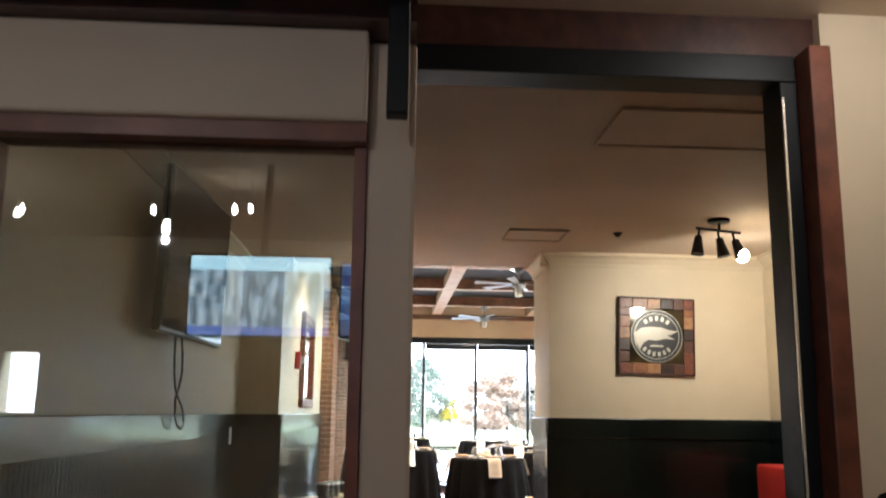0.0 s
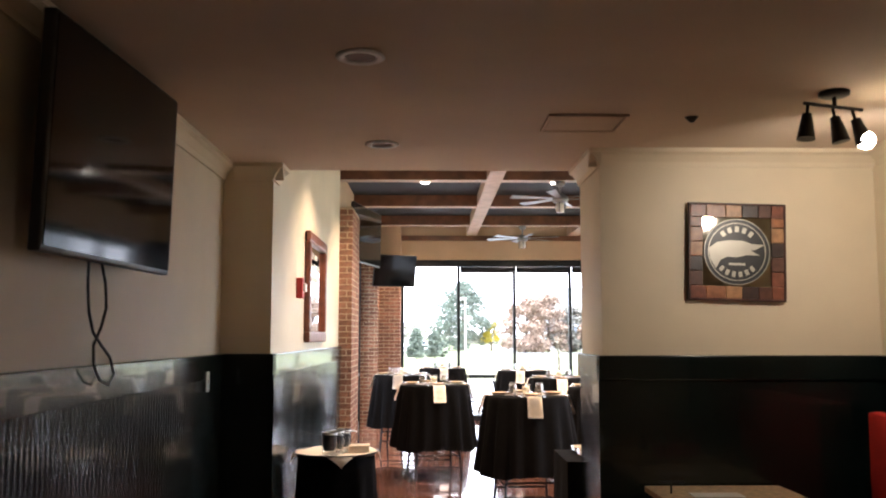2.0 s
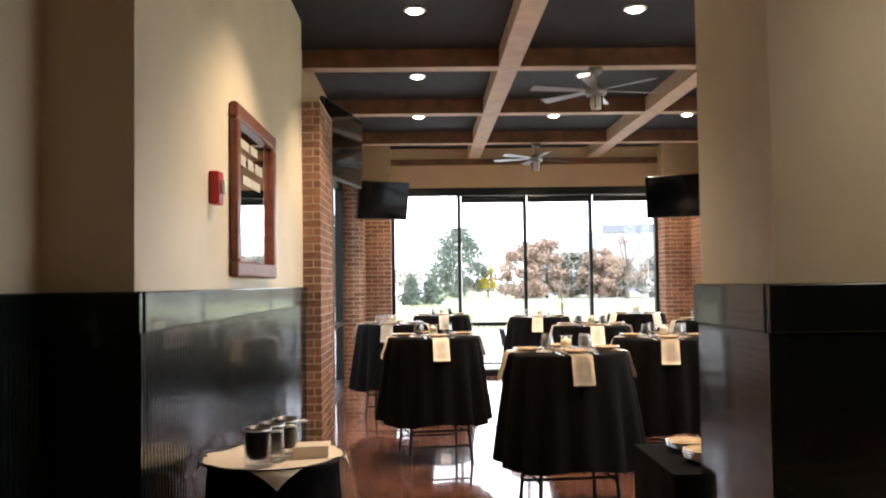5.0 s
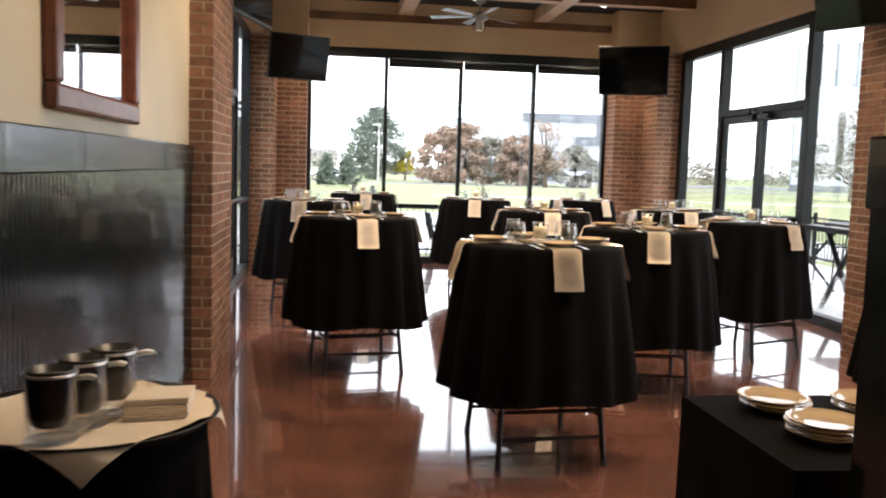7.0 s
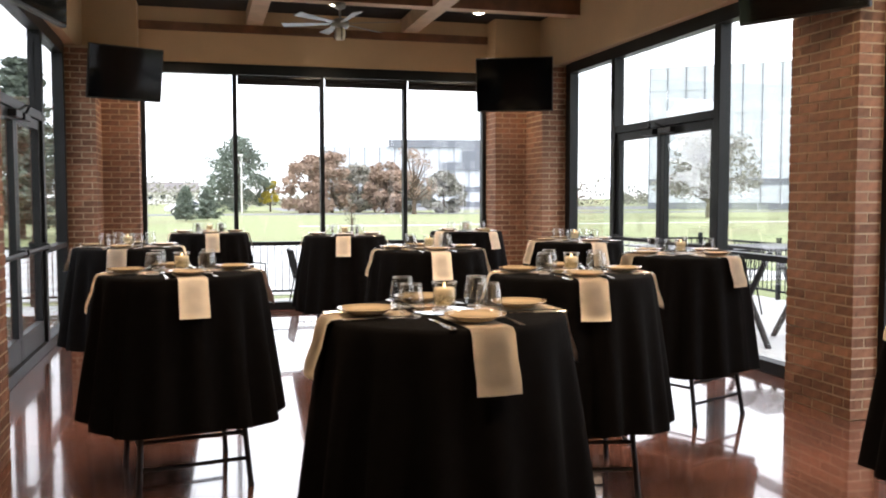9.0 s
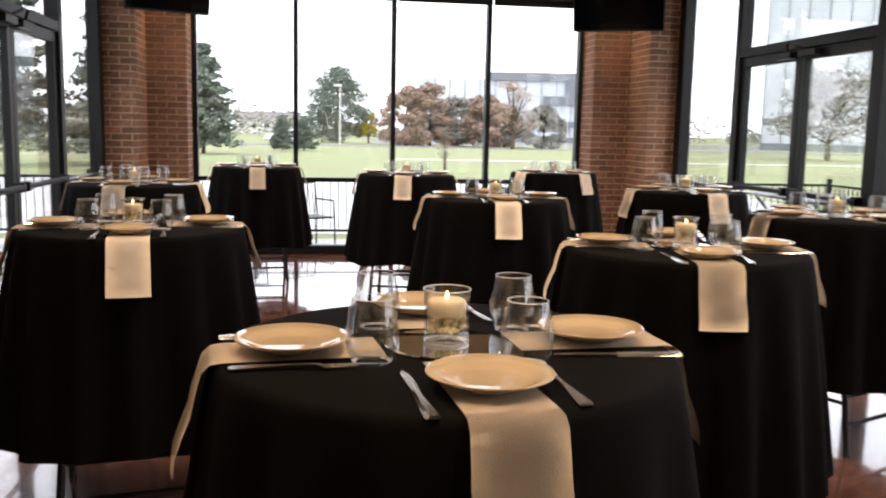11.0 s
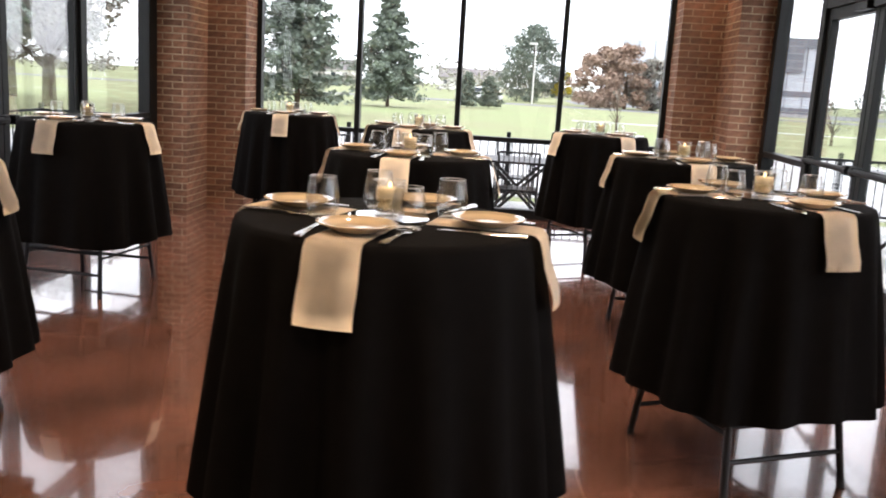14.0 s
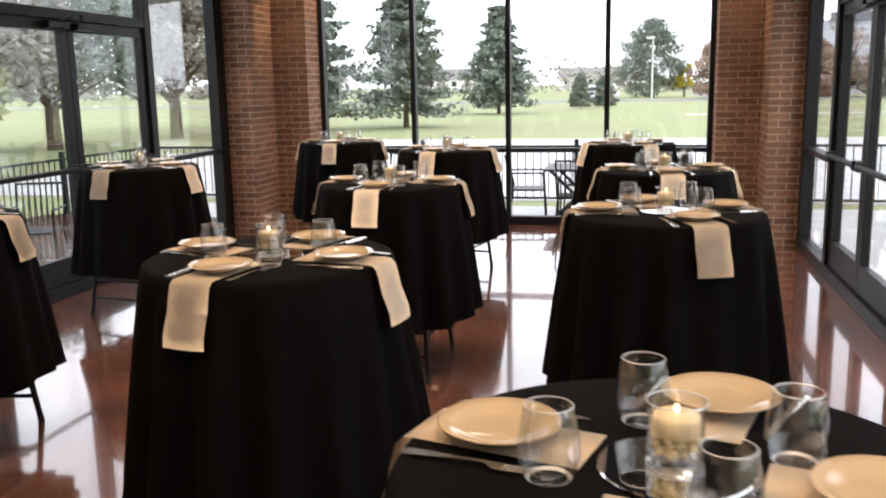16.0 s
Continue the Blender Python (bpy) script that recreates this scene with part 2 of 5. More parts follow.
BACK = 18.38                             # face of the brick beside the recessed back window
HEAD, BEAMZ, DECK = 3.07, 3.62, 3.80
CEILZ, WZ = 2.79, 1.53

structure("floor", box(-4.2, -4.6, -0.15, 5.45, 19.0, 0), FLOOR, "glossy red-brown stained concrete floor", "floor")
# front room, lobby side
structure("wall_alcove_left", box(-1.07, 1.39, 0, -0.92, 7.3, CEILZ), CREAM, "cream painted wall above dark wainscot", "wall")
structure("wall_return_left", box(-1.07, 7.3, 0, NX1, 7.45, 4.05), CREAM, "cream painted wall end beside the passage", "wall")
structure("wall_passage_left", box(-0.72, 7.45, 0, NX1, 11.6, 4.05), CREAM, "cream painted passage wall above dark beadboard", "wall")
structure("wall_picture", box(NX0, 6.8, 0, 3.35, 7.5, 4.05), CREAM, "cream painted wall with a framed mirror", "wall")
structure("wall_booth_right", box(3.2, 2.78, 0, 3.35, 6.8, CEILZ), CREAM, "cream painted wall beside the booth", "wall")
structure("ceiling_front", box(-1.07, 1.41, CEILZ, 3.4, 7.5, 4.05), CEIL, "low cream textured ceiling", "ceiling")
structure("wall_dining_right_inner", box(3.35, 7.35, 0, 5.4, 7.5, 4.05), CREAM, "cream painted wall", "wall")
structure("ceiling_dining", box(-1.2, 7.5, DECK, 5.5, 19.1, DECK + 0.12), BLACK, "flat black painted ceiling deck", "ceiling")
# lobby behind the camera
for x0, z0, x1, z1 in ((-4.2, 0, -2.67, 2.9), (-2.40, 0, 2.08, 2.9), (-2.67, 0, -2.40, 1.52), (-2.67, 1.98, -2.40, 2.9)):
    structure("wall_lobby_back", box(x0, -4.6, z0, x1, -4.45, z1), CREAM, "cream lobby wall round a window", "wall")
structure("wall_lobby_left", box(-4.2, -4.45, 0, -4.05, 1.27, 2.9), CREAM, "cream lobby wall", "wall")
structure("wall_doorway_right", box(1.583, 2.62, 0, 3.35, 2.78, CEILZ), CREAM, "cream wall beside the doorway", "wall")
structure("wall_over_doorway", box(-0.92, 2.66, 2.66, 1.583, 2.78, CEILZ), DKWOOD, "dark wood over the doorway", "wall")
structure("wall_lobby_right", box(1.93, -4.45, 0, 2.08, 2.62, 2.9), CREAM, "cream lobby wall beside the doorway", "wall")
structure("wall_lobby_left_end", box(-4.05, 1.27, 0, -0.45, 1.39, 2.9), CREAM, "cream lobby wall", "wall")
structure("ceiling_lobby", box(-4.2, -4.6, 2.9, 4.2, 1.41, 3.0), CEIL, "dim lobby ceiling", "ceiling")
structure("soffit_doorway", box(-0.45, 0.84, 2.094, 0.30, 1.245, 2.9), DKWOOD, "dark stained wooden soffit over the doorway", "soffit")
structure("wall_above_doorway", box(-0.45, 1.245, 2.066, 0.30, 1.41, 2.9), DKWOOD, "dark wood over the doorway", "wall")


def partition():
    p = tagged(empty("partition_window", 0, 1.32, 0), "tan painted wooden partition frame with a large glass pane", "partition", kind="structure")
    part("mullion", box(0.236, -0.005, 0, 0.303, 0.06, 2.066, 0.006), TAN, p)
    part("head_rail", box(-0.45, -0.045, 1.935, 0.236, 0.055, 2.066, 0.005), TAN, p)
    part("side_rail", box(-0.45, -0.045, 0, -0.275, 0.055, 1.935, 0.005), TAN, p)
    part("bottom_rail", box(-0.275, -0.045, 0, 0.236, 0.055, 0.28, 0.005), TAN, p)
    for a, b in (((-0.275, 1.91), (0.236, 1.935)), ((-0.275, 0.28), (0.236, 0.305))):
        part("glazing_bead", box(a[0], -0.035, a[1], b[0], 0.035, b[1]), WOODRED, p, "thin red-brown bead")
    for x in (-0.275, 0.220):
        part("glazing_bead", box(x, -0.012, 0.305, x + 0.016, 0.035, 1.91), WOODRED, p, "thin red-brown bead")
    g = part("pane", box(-0.259, -0.004, 0.305, 0.220, 0.004, 1.91), SHADEGLASS, p, "clear reflecting glass")
    g.visible_shadow = False
    part("stop_block", box(0.262, -0.11, 1.925, 0.290, -0.08, 2.094, 0.003), FRAME, p, "black metal block under the soffit")
    d = tagged(empty("door_frame", 0, 2.7, 0), "black metal door frame with red-brown wooden casing", "door frame", kind="structure")
    part("jamb", box(1.46, -0.05, 0, 1.515, 0.08, 2.574, 0.004), FRAME, d)
    part("head", box(-0.88, -0.05, 2.574, 1.515, 0.08, 2.66, 0.004), FRAME, d)
    part("casing", box(1.515, -0.14, 0, 1.583, 0.05, 2.66, 0.006), WOODRED, d, "red-brown stained casing")
    part("glass_edge", box(1.46, -0.06, 0.1, 1.467, -0.051, 2.52), STEEL, d)


partition()


def wainscot(name, a, b, out, z=WZ, flat=False):
    """Dark beadboard from a to b on a wall, facing out: cap band and single rounded boards."""
    a, b, out = Vector(a), Vector(b), Vector(out)
    u = (b - a).normalized()
    n = (b - a).length
    ang = math.degrees(math.atan2(u.y, u.x))
    w = tagged(empty(name, a.x, a.y, 0, ang), "dark green-black glossy beadboard wainscot with a flat cap band", "wainscot", kind="structure")
    side = 1 if Vector((-u.y, u.x)).dot(out) > 0 else -1
    y0, y1 = sorted((0.0, side * 0.018))
    part("backing", box(0, y0, 0.1, n, y1, z - 0.15), DARK, w)
    y0, y1 = sorted((0.0, side * 0.034))
    part("cap_band", box(0, y0, z - 0.15, n, y1, z, 0.006), DARK, w)
    y0, y1 = sorted((0.0, side * 0.032))
    part("skirting", box(0, y0, 0, n, y1, 0.1, 0.005), DARK, w)
    if flat:
        return w
    prof = [(0.0, 0.0), (0.004, 0.007), (0.0205, 0.0085), (0.037, 0.007), (0.041, 0.0)]
    bm = bmesh.new()
    lo = [bm.verts.new((x, side * (0.018 + y), 0.1)) for x, y in prof]
    hi = [bm.verts.new((x, side * (0.018 + y), z - 0.15)) for x, y in prof]
    for i in range(4):
        bm.faces.new((lo[i], lo[i + 1], hi[i + 1], hi[i]))
    first = part("board", bm, DARK, w)
    count = int((n - 0.002) / 0.0415)
    for k in range(1, count):
        o = first.copy()
        scene.collection.objects.link(o)
        o.matrix_basis = pose(k * 0.0415, 0, 0)
    return w


wainscot("wainscot_passage", (NX1, 7.32), (NX1, 11.6), (1, 0))
wainscot("wainscot_alcove", (-0.92, 1.41), (-0.92, 7.3), (1, 0))
wainscot("wainscot_return", (-0.90, 7.3), (NX1 + 0.03, 7.3), (0, -1), flat=True)
wainscot("wainscot_picture", (NX0 - 0.03, 6.8), (3.2, 6.8), (0, -1), flat=True)
wainscot("wainscot_jamb", (NX0, 6.8), (NX0, 7.5), (-1, 0), flat=True)
wainscot("wainscot_booth", (3.2, 2.80), (3.2, 6.77), (-1, 0), flat=True)


def crown(name, a, b, out):
    a, b, out = Vector(a), Vector(b), Vector(out)
    u = (b - a).normalized()
    bm = bmesh.new()
    prof = [(0, 0), (0.012, 0), (0.02, 0.03), (0.05, 0.07), (0.075, 0.085), (0.075, 0.11), (0, 0.11)]
    rows = []
    for p in (a, b):
        rows.append([bm.verts.new((p.x + out.x * d, p.y + out.y * d, CEILZ - 0.11 + h)) for d, h in prof])
    for i in range(len(prof)):
        j = (i + 1) % len(prof)
        bm.faces.new((rows[0][i], rows[0][j], rows[1][j], rows[1][i]))
    bm.faces.new(rows[0])
    bm.faces.new(rows[1][::-1])
    structure(name, bm, CREAM, "cream painted crown moulding", "crown moulding")


crown("crown_picture", (NX0 - 0.07, 6.8), (3.2, 6.8), (0, -1))
crown("crown_jamb", (NX0, 6.73), (NX0, 7.5), (-1, 0))
crown("crown_booth", (3.2, 2.80), (3.2, 6.73), (-1, 0))
crown("crown_alcove", (-0.92, 1.41), (-0.92, 7.3), (1, 0))
crown("crown_return", (-0.85, 7.3), (NX1 + 0.07, 7.3), (0, -1))
crown("crown_passage", (NX1, 7.23), (NX1, 7.5), (1, 0))

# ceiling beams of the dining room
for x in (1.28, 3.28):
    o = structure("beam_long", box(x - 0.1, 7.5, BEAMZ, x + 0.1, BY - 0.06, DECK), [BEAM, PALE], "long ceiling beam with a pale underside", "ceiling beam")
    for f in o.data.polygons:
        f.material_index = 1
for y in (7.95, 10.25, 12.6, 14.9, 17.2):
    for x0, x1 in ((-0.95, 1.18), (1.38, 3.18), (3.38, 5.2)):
        o = structure("beam_cross", box(x0, y - 0.09, BEAMZ + 0.004, x1, y + 0.09, DECK), [BEAM, PALE], "brown ceiling cross beam with a pale underside", "ceiling beam")
        # only the downward faces take PALE, the rest stay BEAM
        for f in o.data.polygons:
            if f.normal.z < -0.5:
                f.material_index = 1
# upper bands above the openings
structure("wall_band_back", box(-0.107, BY - 0.06, HEAD + 0.07, 4.367, BY + 0.22, 4.05), TANBAND, "tan painted band above the window", "wall")
structure("wall_band_corner_left", box(-1.0, BACK + 0.02, HEAD + 0.07, -0.107, BY + 0.22, 4.05), TANBAND, "tan painted band above the brick corner", "wall")
structure("wall_band_corner_right", box(4.367, BACK + 0.02, HEAD + 0.07, 5.3, BY + 0.22, 4.05), TANBAND, "tan painted band above the brick corner", "wall")
structure("wall_band_left", box(-1.02, 11.6, HEAD + 0.07, LX + 0.14, BACK + 0.02, 4.05), TANBAND, "tan painted band above the side window", "wall")
structure("wall_band_right", box(RX - 0.14, 7.5, HEAD + 0.07, 5.45, BACK + 0.02, 4.05), TANBAND, "tan painted band above the side window", "wall")
structure("trim_back", box(-0.107, BY - 0.10, 3.52, 4.367, BY - 0.06, 3.62), BEAM, "brown stained trim under the ceiling", "trim")


def glazing(name, ox, oy, ang, cols, z_head, rail, label, doors=None, door_head=2.17):
    """Storefront glazing along local x, seen from -y. cols: mullion places; doors: (x0, x1) of a double door."""
    w = tagged(empty(name, ox, oy, 0, ang), label, "window", kind="structure")
    d0, d1 = -0.06, 0.06
    part("window_head", box(cols[0], d0, z_head - 0.06, cols[-1], d1, z_head + 0.07, 0.004), FRAME, w)
    part("window_sill", box(cols[0], d0, 0, cols[-1], d1, 0.1, 0.004), FRAME, w)
    for i, x in enumerate(cols):
        t = 0.05 if doors and x in doors else 0.027
        part("mullion", box(x - t, d0 + 0.002, 0.1, x + t, d1 - 0.002, z_head - 0.06, 0.004), FRAME, w)
    for a, b in zip(cols, cols[1:]):
        isdoor = doors and abs(a - doors[0]) < 1e-6
        lo = a + (0.05 if doors and a in doors else 0.027)
        hi = b - (0.05 if doors and b in doors else 0.027)
        if isdoor:
            part("transom", box(lo, d0 + 0.004, door_head, hi, d1 - 0.004, door_head + 0.08, 0.004), FRAME, w)
            g = part("pane", box(lo, -0.005, door_head + 0.08, hi, 0.005, z_head - 0.06), PANE, w)
            g.visible_shadow = False
            mid = (lo + hi) / 2
            for k, (p, q) in enumerate(((lo, mid - 0.004), (mid + 0.004, hi))):
                leaf = bmesh.new()
                for s in (box(p, -0.03, 0.105, p + 0.075, 0.03, door_head - 0.004, 0.003), ):
                    leaf = s
                box(q - 0.075, -0.03, 0.105, q, 0.03, door_head - 0.004, 0.003, leaf)
                box(p + 0.075, -0.03, door_head - 0.09, q - 0.075, 0.03, door_head - 0.004, 0.003, leaf)
                box(p + 0.075, -0.03, 0.105, q - 0.075, 0.03, 0.31, 0.003, leaf)
                door = part("door_leaf", leaf, FRAME, w, "black framed glass door leaf")
                gl = part("pane", box(p + 0.07, -0.006, 0.30, q - 0.07, 0.006, door_head - 0.085), PANE, door)
                gl.visible_shadow = False
                bar = tube((p + 0.03, -0.085, 1.0), (q - 0.03, -0.085, 1.0), 0.021, None, 10)
                for ex in (p + 0.06, q - 0.06):
                    box(ex - 0.03, -0.1, 0.965, ex + 0.03, -0.03, 1.035, 0.008, bar)
                part("push_bar", bar, FRAME, door, "dark metal push bar")
                cl = box(p + 0.05 if k else q - 0.30, -0.10, door_head - 0.075, p + 0.30 if k else q - 0.05, -0.035, door_head - 0.02, 0.006)
                tube(((p + 0.17) if k else (q - 0.17), -0.075, door_head - 0.03), ((p + 0.05) if k else (q - 0.05), -0.13, door_head + 0.03), 0.012, None, 8, cl)
                part("door_closer", cl, FRAME, door, "black door closer")
        else:
            zs = [0.1] + ([rail] if rail else []) + [z_head - 0.06]
            for za, zb in zip(zs, zs[1:]):
                g = part("pane", box(lo, -0.005, za, hi, 0.005, zb), PANE, w)
                g.visible_shadow = False
            if rail:
                part("mid_rail", box(lo, d0 + 0.006, rail - 0.025, hi, d1 - 0.006, rail + 0.025, 0.003), FRAME, w)
    return w


wb = glazing("window_1", 0, BY + 0.02, 0, [-0.08, 1.025, 2.13, 3.235, 4.34], HEAD, 0.86, "large black-framed window in four panes over the lawn")
for a, b in ((1.06, 2.10), (2.165, 3.205), (3.27, 4.31)):
    sh = tagged(put("roller_shade", tube((a, BY - 0.09, 2.97), (b, BY - 0.09, 2.97), 0.03, None, 12), FRAME), "rolled-up dark window shade under the window head", "roller shade", "window shades")
    part("hem_bar", box(a, BY - 0.075, 2.88, b, BY - 0.062, 2.945), TVBLACK, sh)
glazing("window_2", LX - 0.02, 12.55, 90, [0, 1.42, 3.72, 5.05], HEAD, 0.95, "black-framed side window with a double glass door", (1.42, 3.72))
glazing("window_3", RX + 0.02, 17.85, -90, [0.2, 1.42, 3.50, 5.2], HEAD, 0.95, "black-framed side window with a double glass door", (1.42, 3.50))
glazing("window_4", 4.92, 12.03, -90, [0, 1.4, 2.8, 4.2], HEAD, 0.95, "black-framed side window near the front of the room")

structure("jamb_left", box(LX - 0.08, 17.63, 0, LX + 0.02, 17.80, HEAD + 0.07), FRAME, "wide black metal jamb post beside the brick", "window jamb")
structure("jamb_right", box(RX - 0.02, 17.68, 0, RX + 0.08, 17.80, HEAD + 0.07), FRAME, "wide black metal jamb post beside the brick", "window jamb")

# brick piers; single bricks, each on its own
BRICKS = {}


def brick_mesh(n):
    n = round(n, 3)
    if n not in BRICKS:
        bm = box(0, -0.006, 0, n, 0.03, 0.0575)
        for v in bm.verts:
            if v.co.y < 0:
                v.co.x += 0.002 if v.co.x < n / 2 else -0.002
                v.co.z += 0.0015 if v.co.z < 0.02 else -0.0015
        me = bpy.data.meshes.new("brick")
        bmesh.ops.recalc_face_normals(bm, faces=bm.faces)
        bm.to_mesh(me)
        bm.free()
        me.materials.append(BRICK)
        BRICKS[n] = me
    return BRICKS[n]


def brick_face(parent, x, y, ang, n, z0, z1, rng, corner=0):
    """Courses of bricks along a face that starts at x, y, runs n metres along ang and looks to its right side."""
    course, whole = 0.0677, 0.203
    k, z = 0, z0
    while z + 0.057 <= z1:
        s = -whole / 2 if (k + corner) % 2 else 0.0
        while s < n - 0.02:
            a, b = max(s, 0), min(s + whole - 0.01, n)
            if b - a > 0.012:
                o = new("brick", brick_mesh(b - a))
                o.parent = parent
                d = radians(ang)
                out = rng.uniform(-0.002, 0.002)
                o.matrix_basis = pose(x + a * math.cos(d) + out * math.sin(d), y + a * math.sin(d) - out * math.cos(d), z, 0, 0, ang)
            s += whole
        z += course
        k += 1


def pier(name, x0, y0, x1, y1, faces, label):
    rng = random.Random(name)
    i = 0.004
    p = structure(name, box(x0 + i * ("W" in faces), y0 + i * ("S" in faces), 0, x1 - i * ("E" in faces), y1 - i * ("N" in faces), HEAD + 0.07), MORTAR, label, "brick pier")
    for f in faces:
        if f == "S":
            brick_face(p, x0, y0 + 0.006, 0, x1 - x0, 0.005, HEAD + 0.07, rng)
        if f == "E":
            brick_face(p, x1 - 0.006, y0, 90, y1 - y0, 0.005, HEAD + 0.07, rng, 1)
        if f == "W":
            brick_face(p, x0 + 0.006, y1, -90, y1 - y0, 0.005, HEAD + 0.07, rng, 1)
        if f == "N":
            brick_face(p, x1, y1 - 0.006, 180, x1 - x0, 0.005, HEAD + 0.07, rng)
    return p

# ---- dining tables ----
TR, TH = 0.405, 1.072


def banquet_table():
    t = tagged(empty("cocktail_table"), "round high folding table on dark steel legs under a black cloth", "table", "high tables")
    part("tabletop", lathe([(0, TH - 0.03), (TR - 0.012, TH - 0.03), (TR - 0.006, TH - 0.018), (TR - 0.006, TH - 0.008), (TR - 0.012, TH - 0.004), (0, TH - 0.004)], 40), STONE, t)
    for sx in (-1, 1):
        for sy in (-1, 1):
            part("leg", tube((sx * 0.20, sy * 0.16, TH - 0.03), (sx * 0.27, sy * 0.32, 0.012), 0.0145, None, 10), LEG, t)
            part("foot", tube((sx * 0.268, sy * 0.316, 0.03), (sx * 0.271, sy * 0.322, 0.0), 0.016, None, 10), TYRE, t, "black rubber foot")
    for sy in (-1, 1):
        for z in (0.14, 0.27):
            k = (TH - z) / TH
            w, dd = 0.20 + 0.07 * k, 0.16 + 0.16 * k
            part("crossbar", tube((-w, sy * dd, z), (w, sy * dd, z), 0.0105, None, 8), LEG, t)
    for sx in (-1, 1):
        part("brace", tube((sx * 0.255, -0.285, 0.24), (sx * 0.255, 0.285, 0.24), 0.009, None, 8), LEG, t)
    return t


def tablecloth(seed):
    rng = random.Random(seed)
    bm = bmesh.new()
    sides = 180
    ph = [rng.uniform(0, 6.28) for _ in range(4)]
    waves = 15 + seed % 3

    def ring(r, z, amp, hem=0.0):
        out = []
        for i in range(sides):
            a = 2 * math.pi * i / sides
            f = math.sin(waves * a + ph[0] + 0.9 * math.sin(2 * a + ph[1])) * (0.7 + 0.3 * math.sin(3 * a + ph[2]))
            f = math.copysign(abs(f) ** 0.7, f) if f > 0 else -abs(f) ** 1.25
            rr = r + amp * f
            out.append(bm.verts.new((rr * math.cos(a), rr * math.sin(a), z + hem * (0.6 * f + math.sin(4 * a + ph[3])))))
        return out

    top = bm.verts.new((0, 0, TH))
    rings = [ring(0.18, TH, 0), ring(TR - 0.015, TH, 0), ring(TR - 0.003, TH - 0.004, 0), ring(TR + 0.004, TH - 0.018, 0.001)]
    steps = 14
    for k in range(1, steps + 1):
        u = k / steps
        rings.append(ring(TR + 0.004 + 0.085 * u ** 0.9, TH - 0.018 - (TH - 0.018 - 0.335) * u, 0.001 + 0.046 * u ** 0.75, 0.018 * u))
    for i in range(sides):
        bm.faces.new((top, rings[0][i], rings[0][(i + 1) % sides]))
    for p, q in zip(rings, rings[1:]):
        for i in range(sides):
            j = (i + 1) % sides
            bm.faces.new((p[i], q[i], q[j], p[j]))
    return tagged(put("tablecloth", bm, CLOTH, smooth=True), "floor-length black polyester tablecloth hanging in folds over the high table", "tablecloth", "tablecloths")


def plate():
    pr = [(0, 0.004), (0.052, 0.004), (0.056, 0), (0.06, 0.002), (0.073, 0.009), (0.095, 0.018), (0.0972, 0.020), (0.0955, 0.0215), (0.075, 0.014), (0.061, 0.008), (0.05, 0.0065), (0, 0.0065)]
    return tagged(put("plate", lathe(pr, 48), PLATE, smooth=True), "tan glazed round plate on a folded napkin", "plate", "plates")


def napkin(drop):
    """Folded strip that lies under the plate and hangs down over the table's edge (towards -y)."""
    bm = bmesh.new()
    w = 0.068
    line = [(-0.12, TH + 0.004), (-TR + 0.02, TH + 0.004), (-TR - 0.002, TH + 0.0015), (-TR - 0.016, TH - 0.012), (-TR - 0.030, TH - 0.05)]
    line += [(-TR - 0.032 - 0.036 * k / 4 + 0.004 * math.sin(k * 1.7), TH - 0.05 - (drop - 0.05) * k / 4) for k in range(1, 5)]
    cols = (-w, -w * 0.33, w * 0.33, w)
    grid = [[bm.verts.new((x * (1 + 0.05 * i / 8), y - 0.004 * math.cos(x * 40) * (i > 3), z)) for x in cols] for i, (y, z) in enumerate(line)]
    for p, q in zip(grid, grid[1:]):
        for i in range(3):
            bm.faces.new((p[i], p[i + 1], q[i + 1], q[i]))
    r = bmesh.ops.solidify(bm, geom=bm.faces[:], thickness=-0.003)
    return tagged(put("napkin", bm, NAPKIN, smooth=True), "ivory folded linen napkin hanging over the table edge", "napkin", "napkins")


def fork():
    t = tagged(empty("fork"), "polished steel fork beside the plate", "fork", "forks")
    bm = bmesh.new()
    sec = [(-0.105, 0.0095, 0.002), (-0.095, 0.0115, 0.002), (-0.06, 0.0085, 0.004), (-0.01, 0.0035, 0.006), (0.03, 0.004, 0.007), (0.045, 0.011, 0.003), (0.06, 0.011, 0.003)]
    rows = [[bm.verts.new((-w, y, z)), bm.verts.new((w, y, z)), bm.verts.new((w, y, z + 0.002)), bm.verts.new((-w, y, z + 0.002))] for y, w, z in sec]
    for p, q in zip(rows, rows[1:]):
        for i in range(4):
            bm.faces.new((p[i], p[(i + 1) % 4], q[(i + 1) % 4], q[i]))
    part("handle", bm, STEEL, t)
    for x in (-0.0085, -0.0028, 0.0028, 0.0085):
        part("tine", tube((x, 0.058, 0.004), (x, 0.098, 0.006), 0.0016, 0.001, 6), STEEL, t)
    return t


